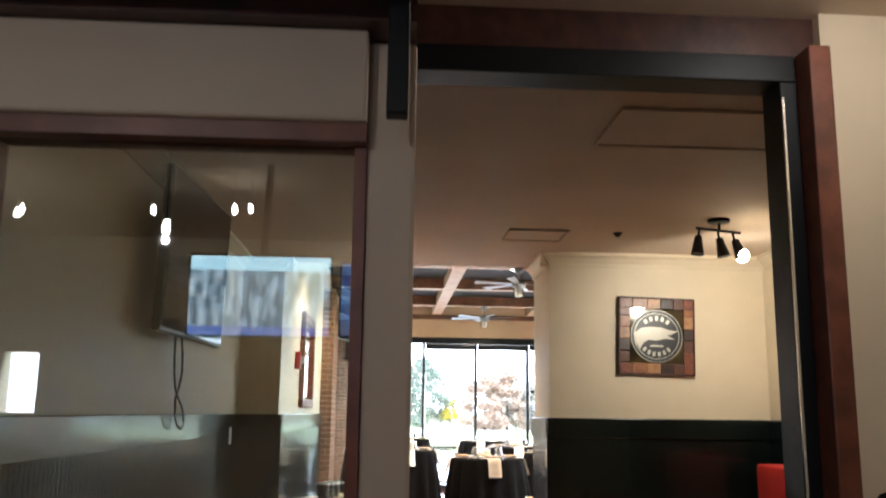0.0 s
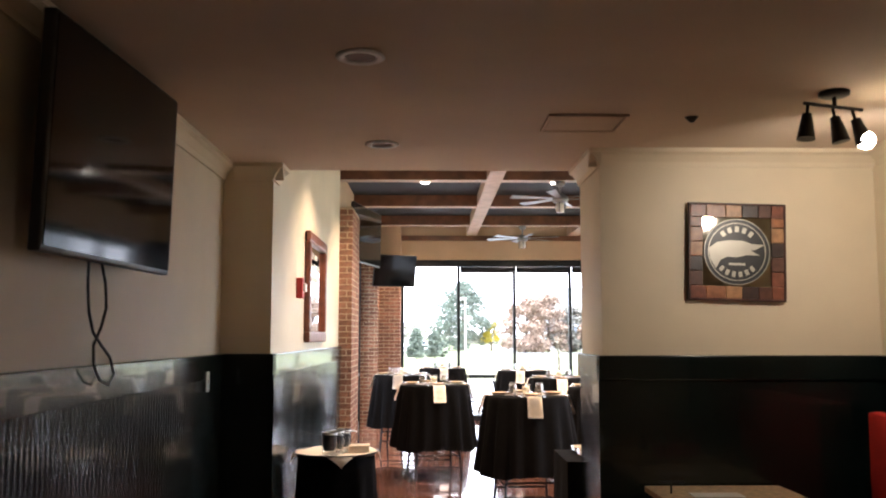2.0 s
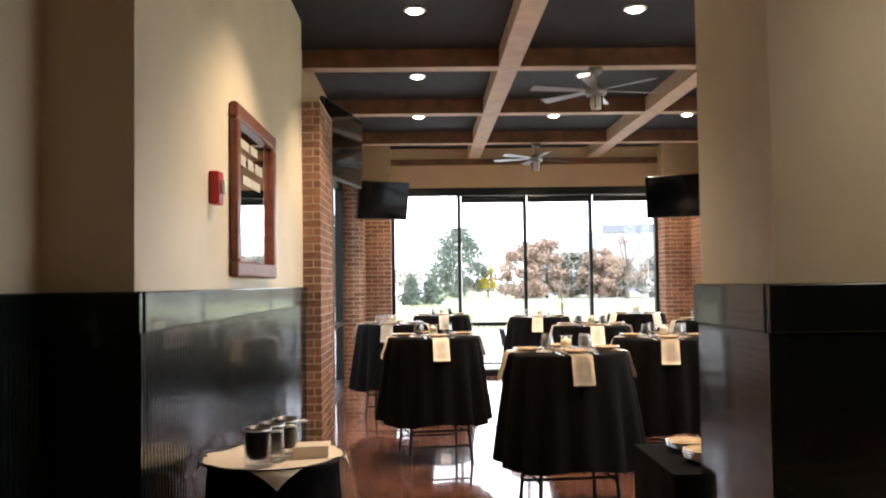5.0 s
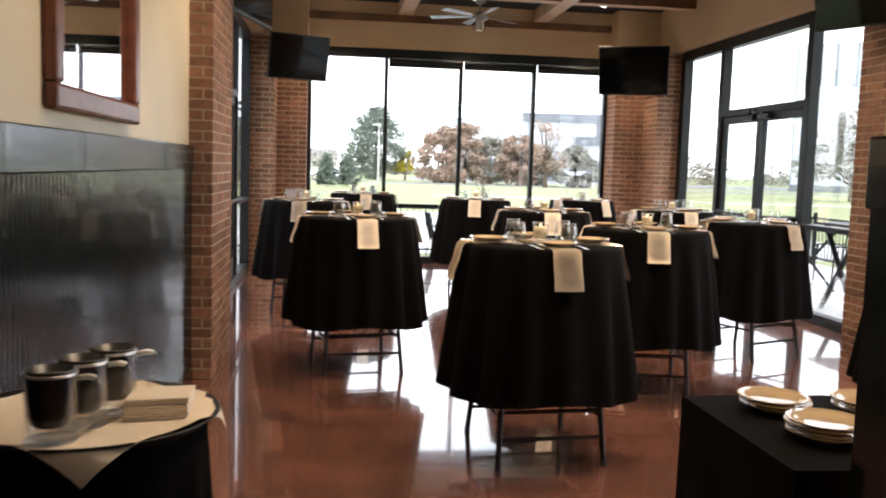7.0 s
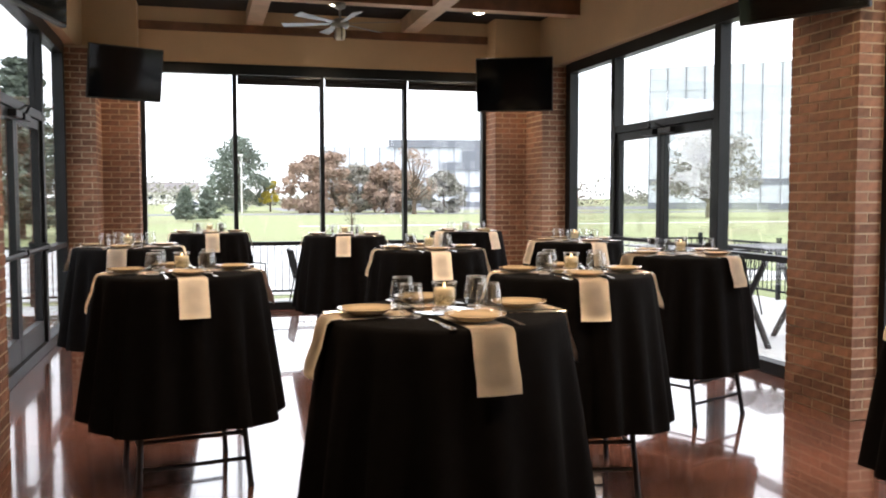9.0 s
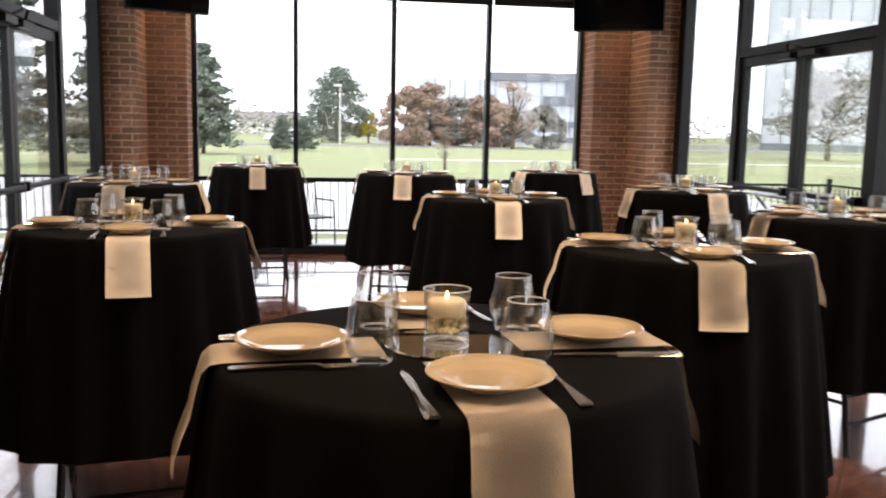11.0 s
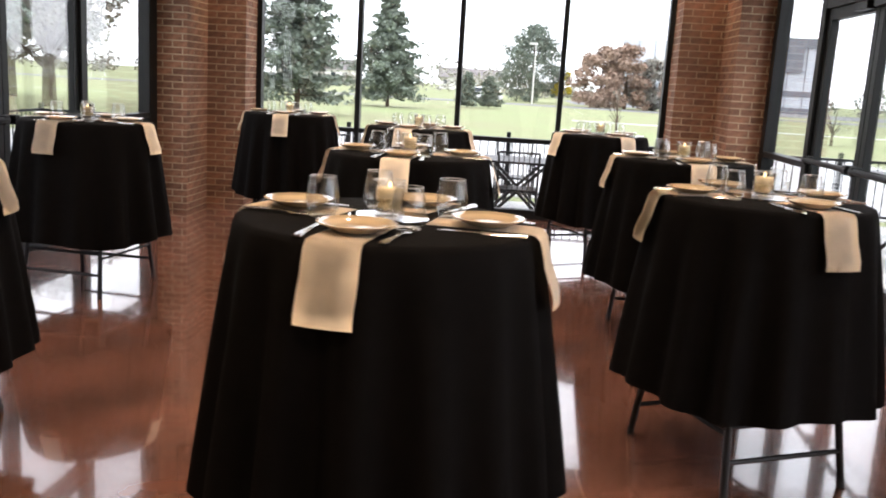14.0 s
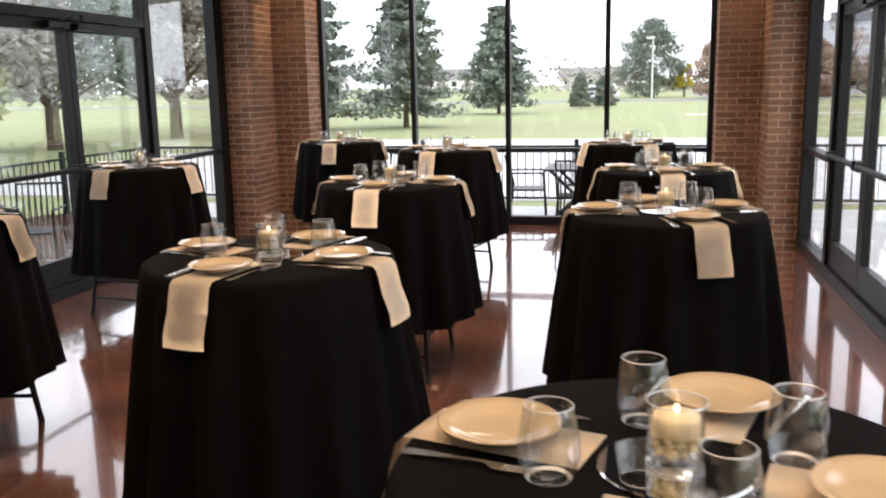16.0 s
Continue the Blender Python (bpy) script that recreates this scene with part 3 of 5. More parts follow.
def knife():
    t = tagged(empty("knife"), "polished steel table knife beside the plate", "knife", "knives")
    bm = bmesh.new()
    sec = [(-0.112, 0.009), (-0.104, 0.0115), (-0.06, 0.0085), (-0.01, 0.006), (0.004, 0.0055)]
    rows = [[bm.verts.new((-w, y, 0)), bm.verts.new((w, y, 0)), bm.verts.new((w * 0.6, y, 0.006)), bm.verts.new((-w * 0.6, y, 0.006))] for y, w in sec]
    for p, q in zip(rows, rows[1:]):
        for i in range(4):
            bm.faces.new((p[i], p[(i + 1) % 4], q[(i + 1) % 4], q[i]))
    bm.faces.new(rows[0][::-1])
    bm.faces.new(rows[-1])
    part("handle", bm, STEEL, t)
    bm = bmesh.new()
    pts = [(-0.005, 0), (0.006, 0), (0.009, 0.05), (0.008, 0.09), (0.001, 0.118), (-0.005, 0.1)]
    lo, hi = [bm.verts.new((x, y, 0.002)) for x, y in pts], [bm.verts.new((x, y, 0.0035)) for x, y in pts]
    bm.faces.new(lo[::-1])
    bm.faces.new(hi)
    for i in range(6):
        bm.faces.new((lo[i], lo[(i + 1) % 6], hi[(i + 1) % 6], hi[i]))
    part("blade", bm, STEEL, t)
    return t


def tumbler():
    out = [(0, 0), (0.027, 0), (0.033, 0.003), (0.041, 0.02), (0.0445, 0.038), (0.043, 0.062), (0.0385, 0.088), (0.0345, 0.107)]
    inn = [(0.034, 0.1082), (0.033, 0.1082), (0.0325, 0.107), (0.0367, 0.088), (0.0412, 0.062), (0.0427, 0.038), (0.039, 0.021), (0.029, 0.010), (0, 0.008)]
    o = put("stemless_glass", lathe(out + inn, 32), [GLASS, RIM], smooth=True)
    for f in o.data.polygons:
        if f.center.z > 0.1072 or 0.0005 < f.center.z < 0.003:
            f.material_index = 1
    o.visible_shadow = False
    return tagged(o, "clear stemless wine glass standing on the black cloth", "glass", "stemless glasses")


def candle():
    t = tagged(empty("candle_holder"), "clear glass hurricane vase with a lit ivory candle", "candle holder", "candle holders")
    out = [(0, 0), (0.039, 0), (0.041, 0.004), (0.0395, 0.04), (0.04, 0.07), (0.043, 0.096)]
    inn = [(0.0425, 0.0975), (0.0415, 0.0975), (0.041, 0.096), (0.0382, 0.07), (0.0376, 0.04), (0.0375, 0.014), (0, 0.012)]
    g = part("vase", lathe(out + inn, 32), [GLASS, RIM], t, "clear glass vase", True)
    for f in g.data.polygons:
        if f.center.z > 0.0962 or 0.0005 < f.center.z < 0.003:
            f.material_index = 1
    g.visible_shadow = False
    bm = bmesh.new()
    rng = random.Random(5)
    for _ in range(190):
        a, r, z = rng.uniform(0, 6.28), rng.uniform(0.004, 0.0312), rng.uniform(0.022, 0.058)
        bmesh.ops.create_icosphere(bm, subdivisions=1, radius=0.0058, matrix=Matrix.Translation((r * math.cos(a), r * math.sin(a), z)))
    part("glass_beads", bm, BEADS, t, "pale glass beads under the candle")
    part("candle", lathe([(0, 0.05), (0.034, 0.05), (0.0352, 0.07), (0.032, 0.077), (0.014, 0.0755), (0, 0.075)], 24), WAX, t, "ivory wax candle", True)
    part("flame", lathe([(0, 0.077), (0.003, 0.08), (0.0038, 0.084), (0.0018, 0.09), (0, 0.094)], 12), FLAME, t, "small yellow flame", True)
    return t


def charger():
    return tagged(put("mirror_disc", lathe([(0, 0), (0.108, 0), (0.11, 0.002), (0.108, 0.0045), (0, 0.0045)], 48), MIRROR), "round mirror disc under the candle on the black cloth", "mirror disc", "mirror discs")


SETS = [("B", 1.40, 10.15, 5, 0), ("A", 0.51, 12.05, 10, 1), ("C", 2.43, 11.45, -12, 2), ("H", 3.72, 12.58, 24, 0), ("E", 2.23, 13.60, 0, 1),
        ("F", 3.76, 14.42, 8, 2), ("D", 0.05, 14.57, -7, 0), ("G", 2.00, 16.15, -12, 1), ("L", 0.68, 17.20, 4, 2), ("R", 3.50, 16.85, 30, 0), ("I", 3.67, 10.02, -16, 1)]
first = {"table": banquet_table(), "plate": plate(), "napkin": napkin(0.185), "fork": fork(), "knife": knife(), "glass": tumbler(), "candle": candle(), "disc": charger()}
cloths = [tablecloth(k) for k in range(3)]
used = set()


def place(key, ob, m):
    """The first takes the model itself, the later ones are copies."""
    if key not in used:
        used.add(key)
        ob.matrix_basis = m
        return ob
    return copy_thing(ob, m)


rng = random.Random(11)
for name, tx, ty, rz, ck in SETS:
    base = pose(tx, ty, 0, 0, 0, rz)
    place("table", first["table"], base)
    place("cloth%d" % ck, cloths[ck], base)
    place("disc", first["disc"], base @ pose(0, 0, TH + 0.001))
    place("candle", first["candle"], base @ pose(0, 0, TH + 0.006))
    for q in range(4):
        side = base @ pose(0, 0, 0, 0, 0, 90 * q + rng.uniform(-3, 3) + (-16 if (name, q) == ("H", 3) else 0))
        place("napkin", first["napkin"], side)
        place("plate", first["plate"], side @ pose(rng.uniform(-0.006, 0.006), -0.272, TH + 0.0085, 0, 0, rng.uniform(0, 90)))
        place("fork", first["fork"], side @ pose(0.112, -0.275, TH + 0.001, 0, 0, rng.uniform(-8, 8)))
        place("knife", first["knife"], side @ pose(-0.112, -0.28, TH + 0.001, 0, 0, rng.uniform(-8, 8)))
        place("glass", first["glass"], side @ pose(0.098 + rng.uniform(-0.008, 0.008), -0.150, TH + 0.001))


# ---- televisions, fans, lamps ----
def television(m, w, h, label, arm):
    t = tagged(empty("television"), label, "television", "televisions")
    t.matrix_basis = m
    part("casing", box(-w / 2, 0.004, -h / 2, w / 2, 0.05, h / 2, 0.008), TVBLACK, t)
    part("screen", box(-w / 2 + 0.014, 0.0, -h / 2 + 0.02, w / 2 - 0.014, 0.0035, h / 2 - 0.014), SCREEN, t, "dark glossy switched-off screen")
    part("back_cover", box(-w * 0.3, 0.05, -h * 0.35, w * 0.3, 0.085, h * 0.25, 0.01), TVBLACK, t)
    part("wall_arm", wire([(0, 0.085, 0), (0.05, 0.085 + arm * 0.5, 0), (0, 0.085 + arm, 0)], 0.02), FRAME, t, "black wall arm")
    return t


television(pose(-0.19, 17.85, 2.85, 12, 0, 24), 0.84, 0.60, "black flat television tilted down in the brick corner", 0.5)
television(pose(4.40, 17.75, 2.86, 12, 0, -24), 0.96, 0.67, "black flat television tilted down in the brick corner", 0.62)
television(pose(-0.36, 13.05, 2.96, 1, 0, 78), 1.3, 0.75, "black flat television on the brick pier beside the window", 0.3)
television(pose(4.41, 12.34, 2.97, 10, 0, -62), 0.88, 0.66, "black flat television hung on the brick pier", 0.35)
tv = television(pose(-0.75, 4.90, 2.325, 1.5, 0, 87), 1.18, 0.81, "large black flat television on the cream wall", 0.06)
cab = sweep([(-0.85, y, z) for y, z in ((4.99, 1.94), (5.04, 1.86), (5.06, 1.76), (5.01, 1.68), (4.94, 1.61), (4.95, 1.53), (5.02, 1.47), (5.11, 1.45), (5.17, 1.49), (5.12, 1.56), (5.02, 1.61), (4.93, 1.66), (4.88, 1.74), (4.86, 1.84), (4.86, 1.94))], 0.006)
tagged(put("power_cable", cab, TVBLACK), "looped black power cable hanging under the television", "cable")


def ceiling_fan(x, y, rz):
    t = tagged(empty("ceiling_fan", x, y, 0, rz), "grey six-blade ceiling fan with a caged lamp", "ceiling fan", "ceiling fans")
    part("downrod", tube((0, 0, 3.42), (0, 0, BEAMZ), 0.014), BLADE, t)
    part("canopy", lathe([(0, BEAMZ), (0.07, BEAMZ), (0.06, BEAMZ - 0.05), (0.02, BEAMZ - 0.07), (0, BEAMZ - 0.07)], 24), BLADE, t, "", True)
    part("motor", lathe([(0, 3.46), (0.05, 3.455), (0.1, 3.42), (0.105, 3.37), (0.08, 3.345), (0, 3.34)], 28), BLADE, t, "", True)
    part("lamp_glass", lathe([(0, 3.34), (0.055, 3.34), (0.06, 3.26), (0.05, 3.22), (0, 3.215)], 20), FANGLASS, t, "frosted lamp glass in the cage", True)
    for k in range(6):
        a = radians(60 * k)
        part("cage_bar", tube((0.068 * math.cos(a), 0.068 * math.sin(a), 3.345), (0.068 * math.cos(a), 0.068 * math.sin(a), 3.215), 0.004, None, 6), LEG, t)
        bm = box(0.09, -0.055, -0.003, 0.66, 0.055, 0.003, 0.002)
        for v in bm.verts:
            v.co.y *= 0.55 + 0.55 * min(1, (v.co.x - 0.09) / 0.3)
        bmesh.ops.transform(bm, verts=bm.verts, matrix=Matrix.Rotation(a, 4, "Z") @ Matrix.Translation((0, 0, 3.40)) @ Matrix.Rotation(radians(11), 4, "X"))
        part("blade", bm, BLADE, t)
    return t


ceiling_fan(2.13, 12.6, 12)
ceiling_fan(2.13, 17.2, 38)
for x, y in CAN_SPOTS:
    c = tagged(empty("recessed_light", x, y, DECK), "round recessed ceiling light with a white trim", "ceiling light", "recessed lights")
    part("trim_ring", lathe([(0.062, -0.001), (0.095, -0.001), (0.098, -0.008), (0.09, -0.014), (0.066, -0.01)], 24, None, True), WHITE, c, "", True)
    part("lens", lathe([(0, -0.034), (0.03, -0.032), (0.052, -0.025), (0.066, -0.012), (0.066, -0.003), (0, -0.002)], 20), CANGLOW, c, "glowing domed bulb", True)
# the third is an unseen fixture added for the fill lamp by the doorway
for x, y in ((0.17, 5.0), (0.17, 6.65), (1.55, 1.95)):
    c = tagged(empty("recessed_light", x, y, CEILZ), "round recessed light with a white trim in the cream ceiling", "ceiling light", "recessed lights")
    part("trim_ring", lathe([(0.065, -0.001), (0.10, -0.001), (0.103, -0.006), (0.09, -0.012), (0.067, -0.008)], 24, None, True), WHITE, c, "", True)
    part("baffle", lathe([(0, -0.003), (0.065, -0.003), (0.065, -0.001), (0, -0.001)], 20), DKWOOD, c, "dark baffle")


def track_spot():
    t = tagged(empty("track_spotlight", 2.36, 5.5, CEILZ), "dark three-head ceiling spotlight with one lit bulb", "spotlight")
    part("base", lathe([(0, 0), (0.07, 0), (0.07, -0.018), (0.05, -0.026), (0, -0.026)], 24), LEG, t, "", True)
    part("bar", tube((-0.17, -0.06, -0.07), (0.16, 0.06, -0.07), 0.009), LEG, t)
    part("stem", tube((0, 0, -0.02), (0, 0, -0.07), 0.01), LEG, t)
    for x, y, lean, lit in ((-0.15, -0.053, -0.02, 0), (-0.01, 0.0, 0.03, 0), (0.10, 0.037, 0.05, 1)):
        h = part("head", tube((x, y, -0.07), (x + lean * 0.3, y, -0.13), 0.008), LEG, t)
        part("shade", tube((x + lean * 0.3, y, -0.12), (x + lean, y - 0.01, -0.24), 0.022, 0.042, 16), LEG, h, "dark flared shade")
        if lit:
            bm = bmesh.new()
            bmesh.ops.create_icosphere(bm, subdivisions=3, radius=0.043, matrix=Matrix.Translation((x + lean + 0.004, y - 0.012, -0.225)))
            part("bulb", bm, BULB, h, "bright warm bulb", True)


track_spot()


# ---- wall things ----
def lettering(text, size, m, mat, parent, name="letter"):
    cu = bpy.data.curves.new(name, "FONT")
    cu.body, cu.size, cu.extrude, cu.align_x, cu.align_y = text, size, 0.0006, "CENTER", "CENTER"
    tmp = new(name, cu)
    dg = bpy.context.evaluated_depsgraph_get()
    me = bpy.data.meshes.new_from_object(tmp.evaluated_get(dg))
    bpy.data.objects.remove(tmp)
    me.materials.clear()
    me.materials.append(mat)
    o = new(name, me)
    o.matrix_basis, o.parent = m, parent
    return o


def round_sign():
    """Square mirror in a patchwork wooden frame; local x right, y up, z out of the wall."""
    t = tagged(empty("framed_mirror_sign"), "square mirror sign with black round badge in patchwork wooden frame", "mirror sign")
    t.matrix_basis = pose(2.325, 6.79, 2.155, 90, 0, 0) @ pose(0, 0, 0, 0, 0, -1.5)
    h = 0.285
    part("backing", box(-h, -h, 0, h, h, 0.012), DKWOOD, t)
    rng = random.Random(3)
    shades = [material("patch_wood_%s" % k, c, 0.35, vary=0.25, scale=25, bump=0.1) for k, c in
              (("red", (0.20, 0.065, 0.035)), ("brown", (0.10, 0.04, 0.025)), ("dark", (0.035, 0.016, 0.012)), ("honey", (0.38, 0.20, 0.09)), ("orange", (0.30, 0.12, 0.05)))]
    cut = [-h, -0.19, -0.07, 0.03, 0.13, 0.21, h]
    k = 0
    for a, b in zip(cut, cut[1:]):
        for s in (0, 1):
            y0 = -h if s == 0 else h - 0.075
            part("frame_block", box(a + 0.0015, y0, 0.012, b - 0.0015, y0 + 0.075, 0.03, 0.003), shades[(k * 2 + s * 3) % 5], t)
            k += 1
    cut = [-0.21, -0.12, -0.03, 0.06, 0.15, 0.21]
    for a, b in zip(cut, cut[1:]):
        for s in (0, 1):
            x0 = -h if s == 0 else h - 0.075
            part("frame_block", box(x0, a + 0.0015, 0.012, x0 + 0.075, b - 0.0015, 0.03, 0.003), shades[(k * 3 + s) % 5], t)
            k += 1
    part("rim", box(-h - 0.012, -h - 0.012, 0, h + 0.012, -h, 0.035, 0.003), DKWOOD, t)
    part("rim", box(-h - 0.012, h, 0, h + 0.012, h + 0.012, 0.035, 0.003), DKWOOD, t)
    part("rim", box(-h - 0.012, -h, 0, -h, h, 0.035, 0.003), DKWOOD, t)
    part("rim", box(h, -h, 0, h + 0.012, h, 0.035, 0.003), DKWOOD, t)
    part("mirror_glass", box(-0.21, -0.21, 0.012, 0.21, 0.21, 0.017), GREYMIRROR, t, "warm grey mirror")
    badge = part("badge", lathe([(0, 0.018), (0.2, 0.018), (0.2, 0.021), (0, 0.021)], 64), TVBLACK, t, "black round badge")
    silver = material("silver_print", (0.36, 0.34, 0.29), 0.4, metal=0.6, vary=0.08)
    part("ring", lathe([(0.172, 0.021), (0.177, 0.021), (0.177, 0.023), (0.172, 0.023)], 64, None, True), silver, badge)
    part("ring", lathe([(0.198, 0.018), (0.203, 0.018), (0.203, 0.023), (0.198, 0.023)], 64, None, True), silver, badge)
    # plain light shape across the badge
    bm = bmesh.new()
    pts = [(-0.172, 0.02), (-0.12, 0.058), (-0.05, 0.07), (0.04, 0.068), (0.09, 0.05), (0.168, 0.045), (0.12, 0.018), (0.085, 0.01), (0.14, -0.02), (0.06, -0.018), (0.0, -0.034), (-0.06, -0.03), (-0.1, -0.05), (-0.13, -0.105), (-0.165, -0.04)]
    lo, hi = [bm.verts.new((x, y, 0.0212)) for x, y in pts], [bm.verts.new((x, y, 0.0235)) for x, y in pts]
    bm.faces.new(hi)
    for i in range(len(pts)):
        j = (i + 1) % len(pts)
        bm.faces.new((lo[i], lo[j], hi[j], hi[i]))
    part("light_shape", bm, silver, badge, "plain silver shape")
    # band of plain bars in place of the name
    for k in range(5):
        a = radians(90 + 19 * (2 - k))
        bm = box(-0.012, -0.017, 0.021, 0.012, 0.017, 0.0232)
        bmesh.ops.transform(bm, verts=bm.verts, matrix=Matrix.Rotation(a - radians(90), 4, "Z") @ Matrix.Translation((0, 0.138, 0)))
        part("letter_bar", bm, silver, badge)
    for k in range(6):
        a = radians(270 + 17 * (k - 2.5))
        bm = box(-0.011, -0.017, 0.021, 0.011, 0.017, 0.0232)
        bmesh.ops.transform(bm, verts=bm.verts, matrix=Matrix.Rotation(a - radians(270), 4, "Z") @ Matrix.Translation((0, -0.138, 0)))
        part("letter_bar", bm, silver, badge)
    part("small_bar", box(-0.05, -0.082, 0.021, 0.05, -0.068, 0.0232), silver, badge)


round_sign()


def wall_mirror():
    t = tagged(empty("framed_wall_mirror"), "tall printed mirror in a dark red-brown moulded wooden frame", "mirror")
    t.matrix_basis = pose(NX1, 9.40, 2.06, 90, 0, 90)
    w, h = 0.60, 0.47
    for x0, y0, x1, y1 in ((-w, -h, w, -h + 0.09), (-w, h - 0.09, w, h), (-w, -h + 0.09, -w + 0.09, h - 0.09), (w - 0.09, -h + 0.09, w, h - 0.09)):
        part("frame_rail", box(x0, y0, 0.002, x1, y1, 0.05, 0.014), WOODRED, t)
    part("mirror_glass", box(-w + 0.08, -h + 0.08, 0.002, w - 0.08, h - 0.08, 0.014), MIRROR, t)
    pale = material("pale_print", (0.55, 0.52, 0.42), 0.5, vary=0.1)
    for x, y, a, b in ((-0.40, 0.26, 0.26, 0.05), (-0.08, 0.26, 0.2, 0.05), (-0.36, 0.16, 0.14, 0.06), (-0.16, 0.16, 0.16, 0.06), (0.06, 0.16, 0.22, 0.06), (-0.30, 0.06, 0.5, 0.05)):
        part("print_bar", box(x, y, 0.014, x + a, y + b, 0.0155), pale, t, "pale unreadable print")


wall_mirror()
al = tagged(empty("fire_alarm"), "red wall fire alarm with a clear strobe", "fire alarm")
al.matrix_basis = pose(NX1, 8.42, 2.02, 90, 0, 90)
part("body", box(-0.05, -0.08, 0, 0.05, 0.08, 0.05, 0.008), REDPLASTIC, al)
part("strobe", box(-0.028, -0.03, 0.05, 0.028, 0.04, 0.075, 0.01), WHITE, al, "pale strobe lens")
sw = tagged(empty("light_switch"), "white light switch plate on dark wainscot", "light switch")
sw.matrix_basis = pose(-0.885, 6.85, 1.37, 90, 0, 90)
part("plate", box(-0.035, -0.06, 0.0, 0.035, 0.06, 0.006, 0.002), WHITE, sw)
part("toggle", box(-0.006, -0.012, 0.006, 0.006, 0.012, 0.016, 0.002), WHITE, sw)
for x, y, a, b in ((1.28, 6.1, 0.42, 0.36), (1.75, 3.75, 1.1, 0.5)):
    hatch = tagged(empty("ceiling_hatch", x, y, CEILZ), "cream access panel with a thin shadow gap in the ceiling", "ceiling hatch", "ceiling hatches")
    part("panel", box(-a / 2 + 0.02, -b / 2 + 0.02, -0.008, a / 2 - 0.02, b / 2 - 0.02, -0.001), CEIL, hatch)
    for x0, y0, x1, y1 in ((-a / 2, -b / 2, a / 2, -b / 2 + 0.015), (-a / 2, b / 2 - 0.015, a / 2, b / 2), (-a / 2, -b / 2 + 0.015, -a / 2 + 0.015, b / 2 - 0.015), (a / 2 - 0.015, -b / 2 + 0.015, a / 2, b / 2 - 0.015)):
        part("frame_strip", box(x0, y0, -0.014, x1, y1, -0.001, 0.002), CEIL, hatch)
sm = tagged(put("sprinkler_head", lathe([(0, CEILZ - 0.03), (0.012, CEILZ - 0.028), (0.03, CEILZ - 0.008), (0.036, CEILZ - 0.001), (0, CEILZ - 0.001)], 16), LEG, m=pose(1.83, 5.98, 0), smooth=True), "small dark sprinkler head in the ceiling", "sprinkler")


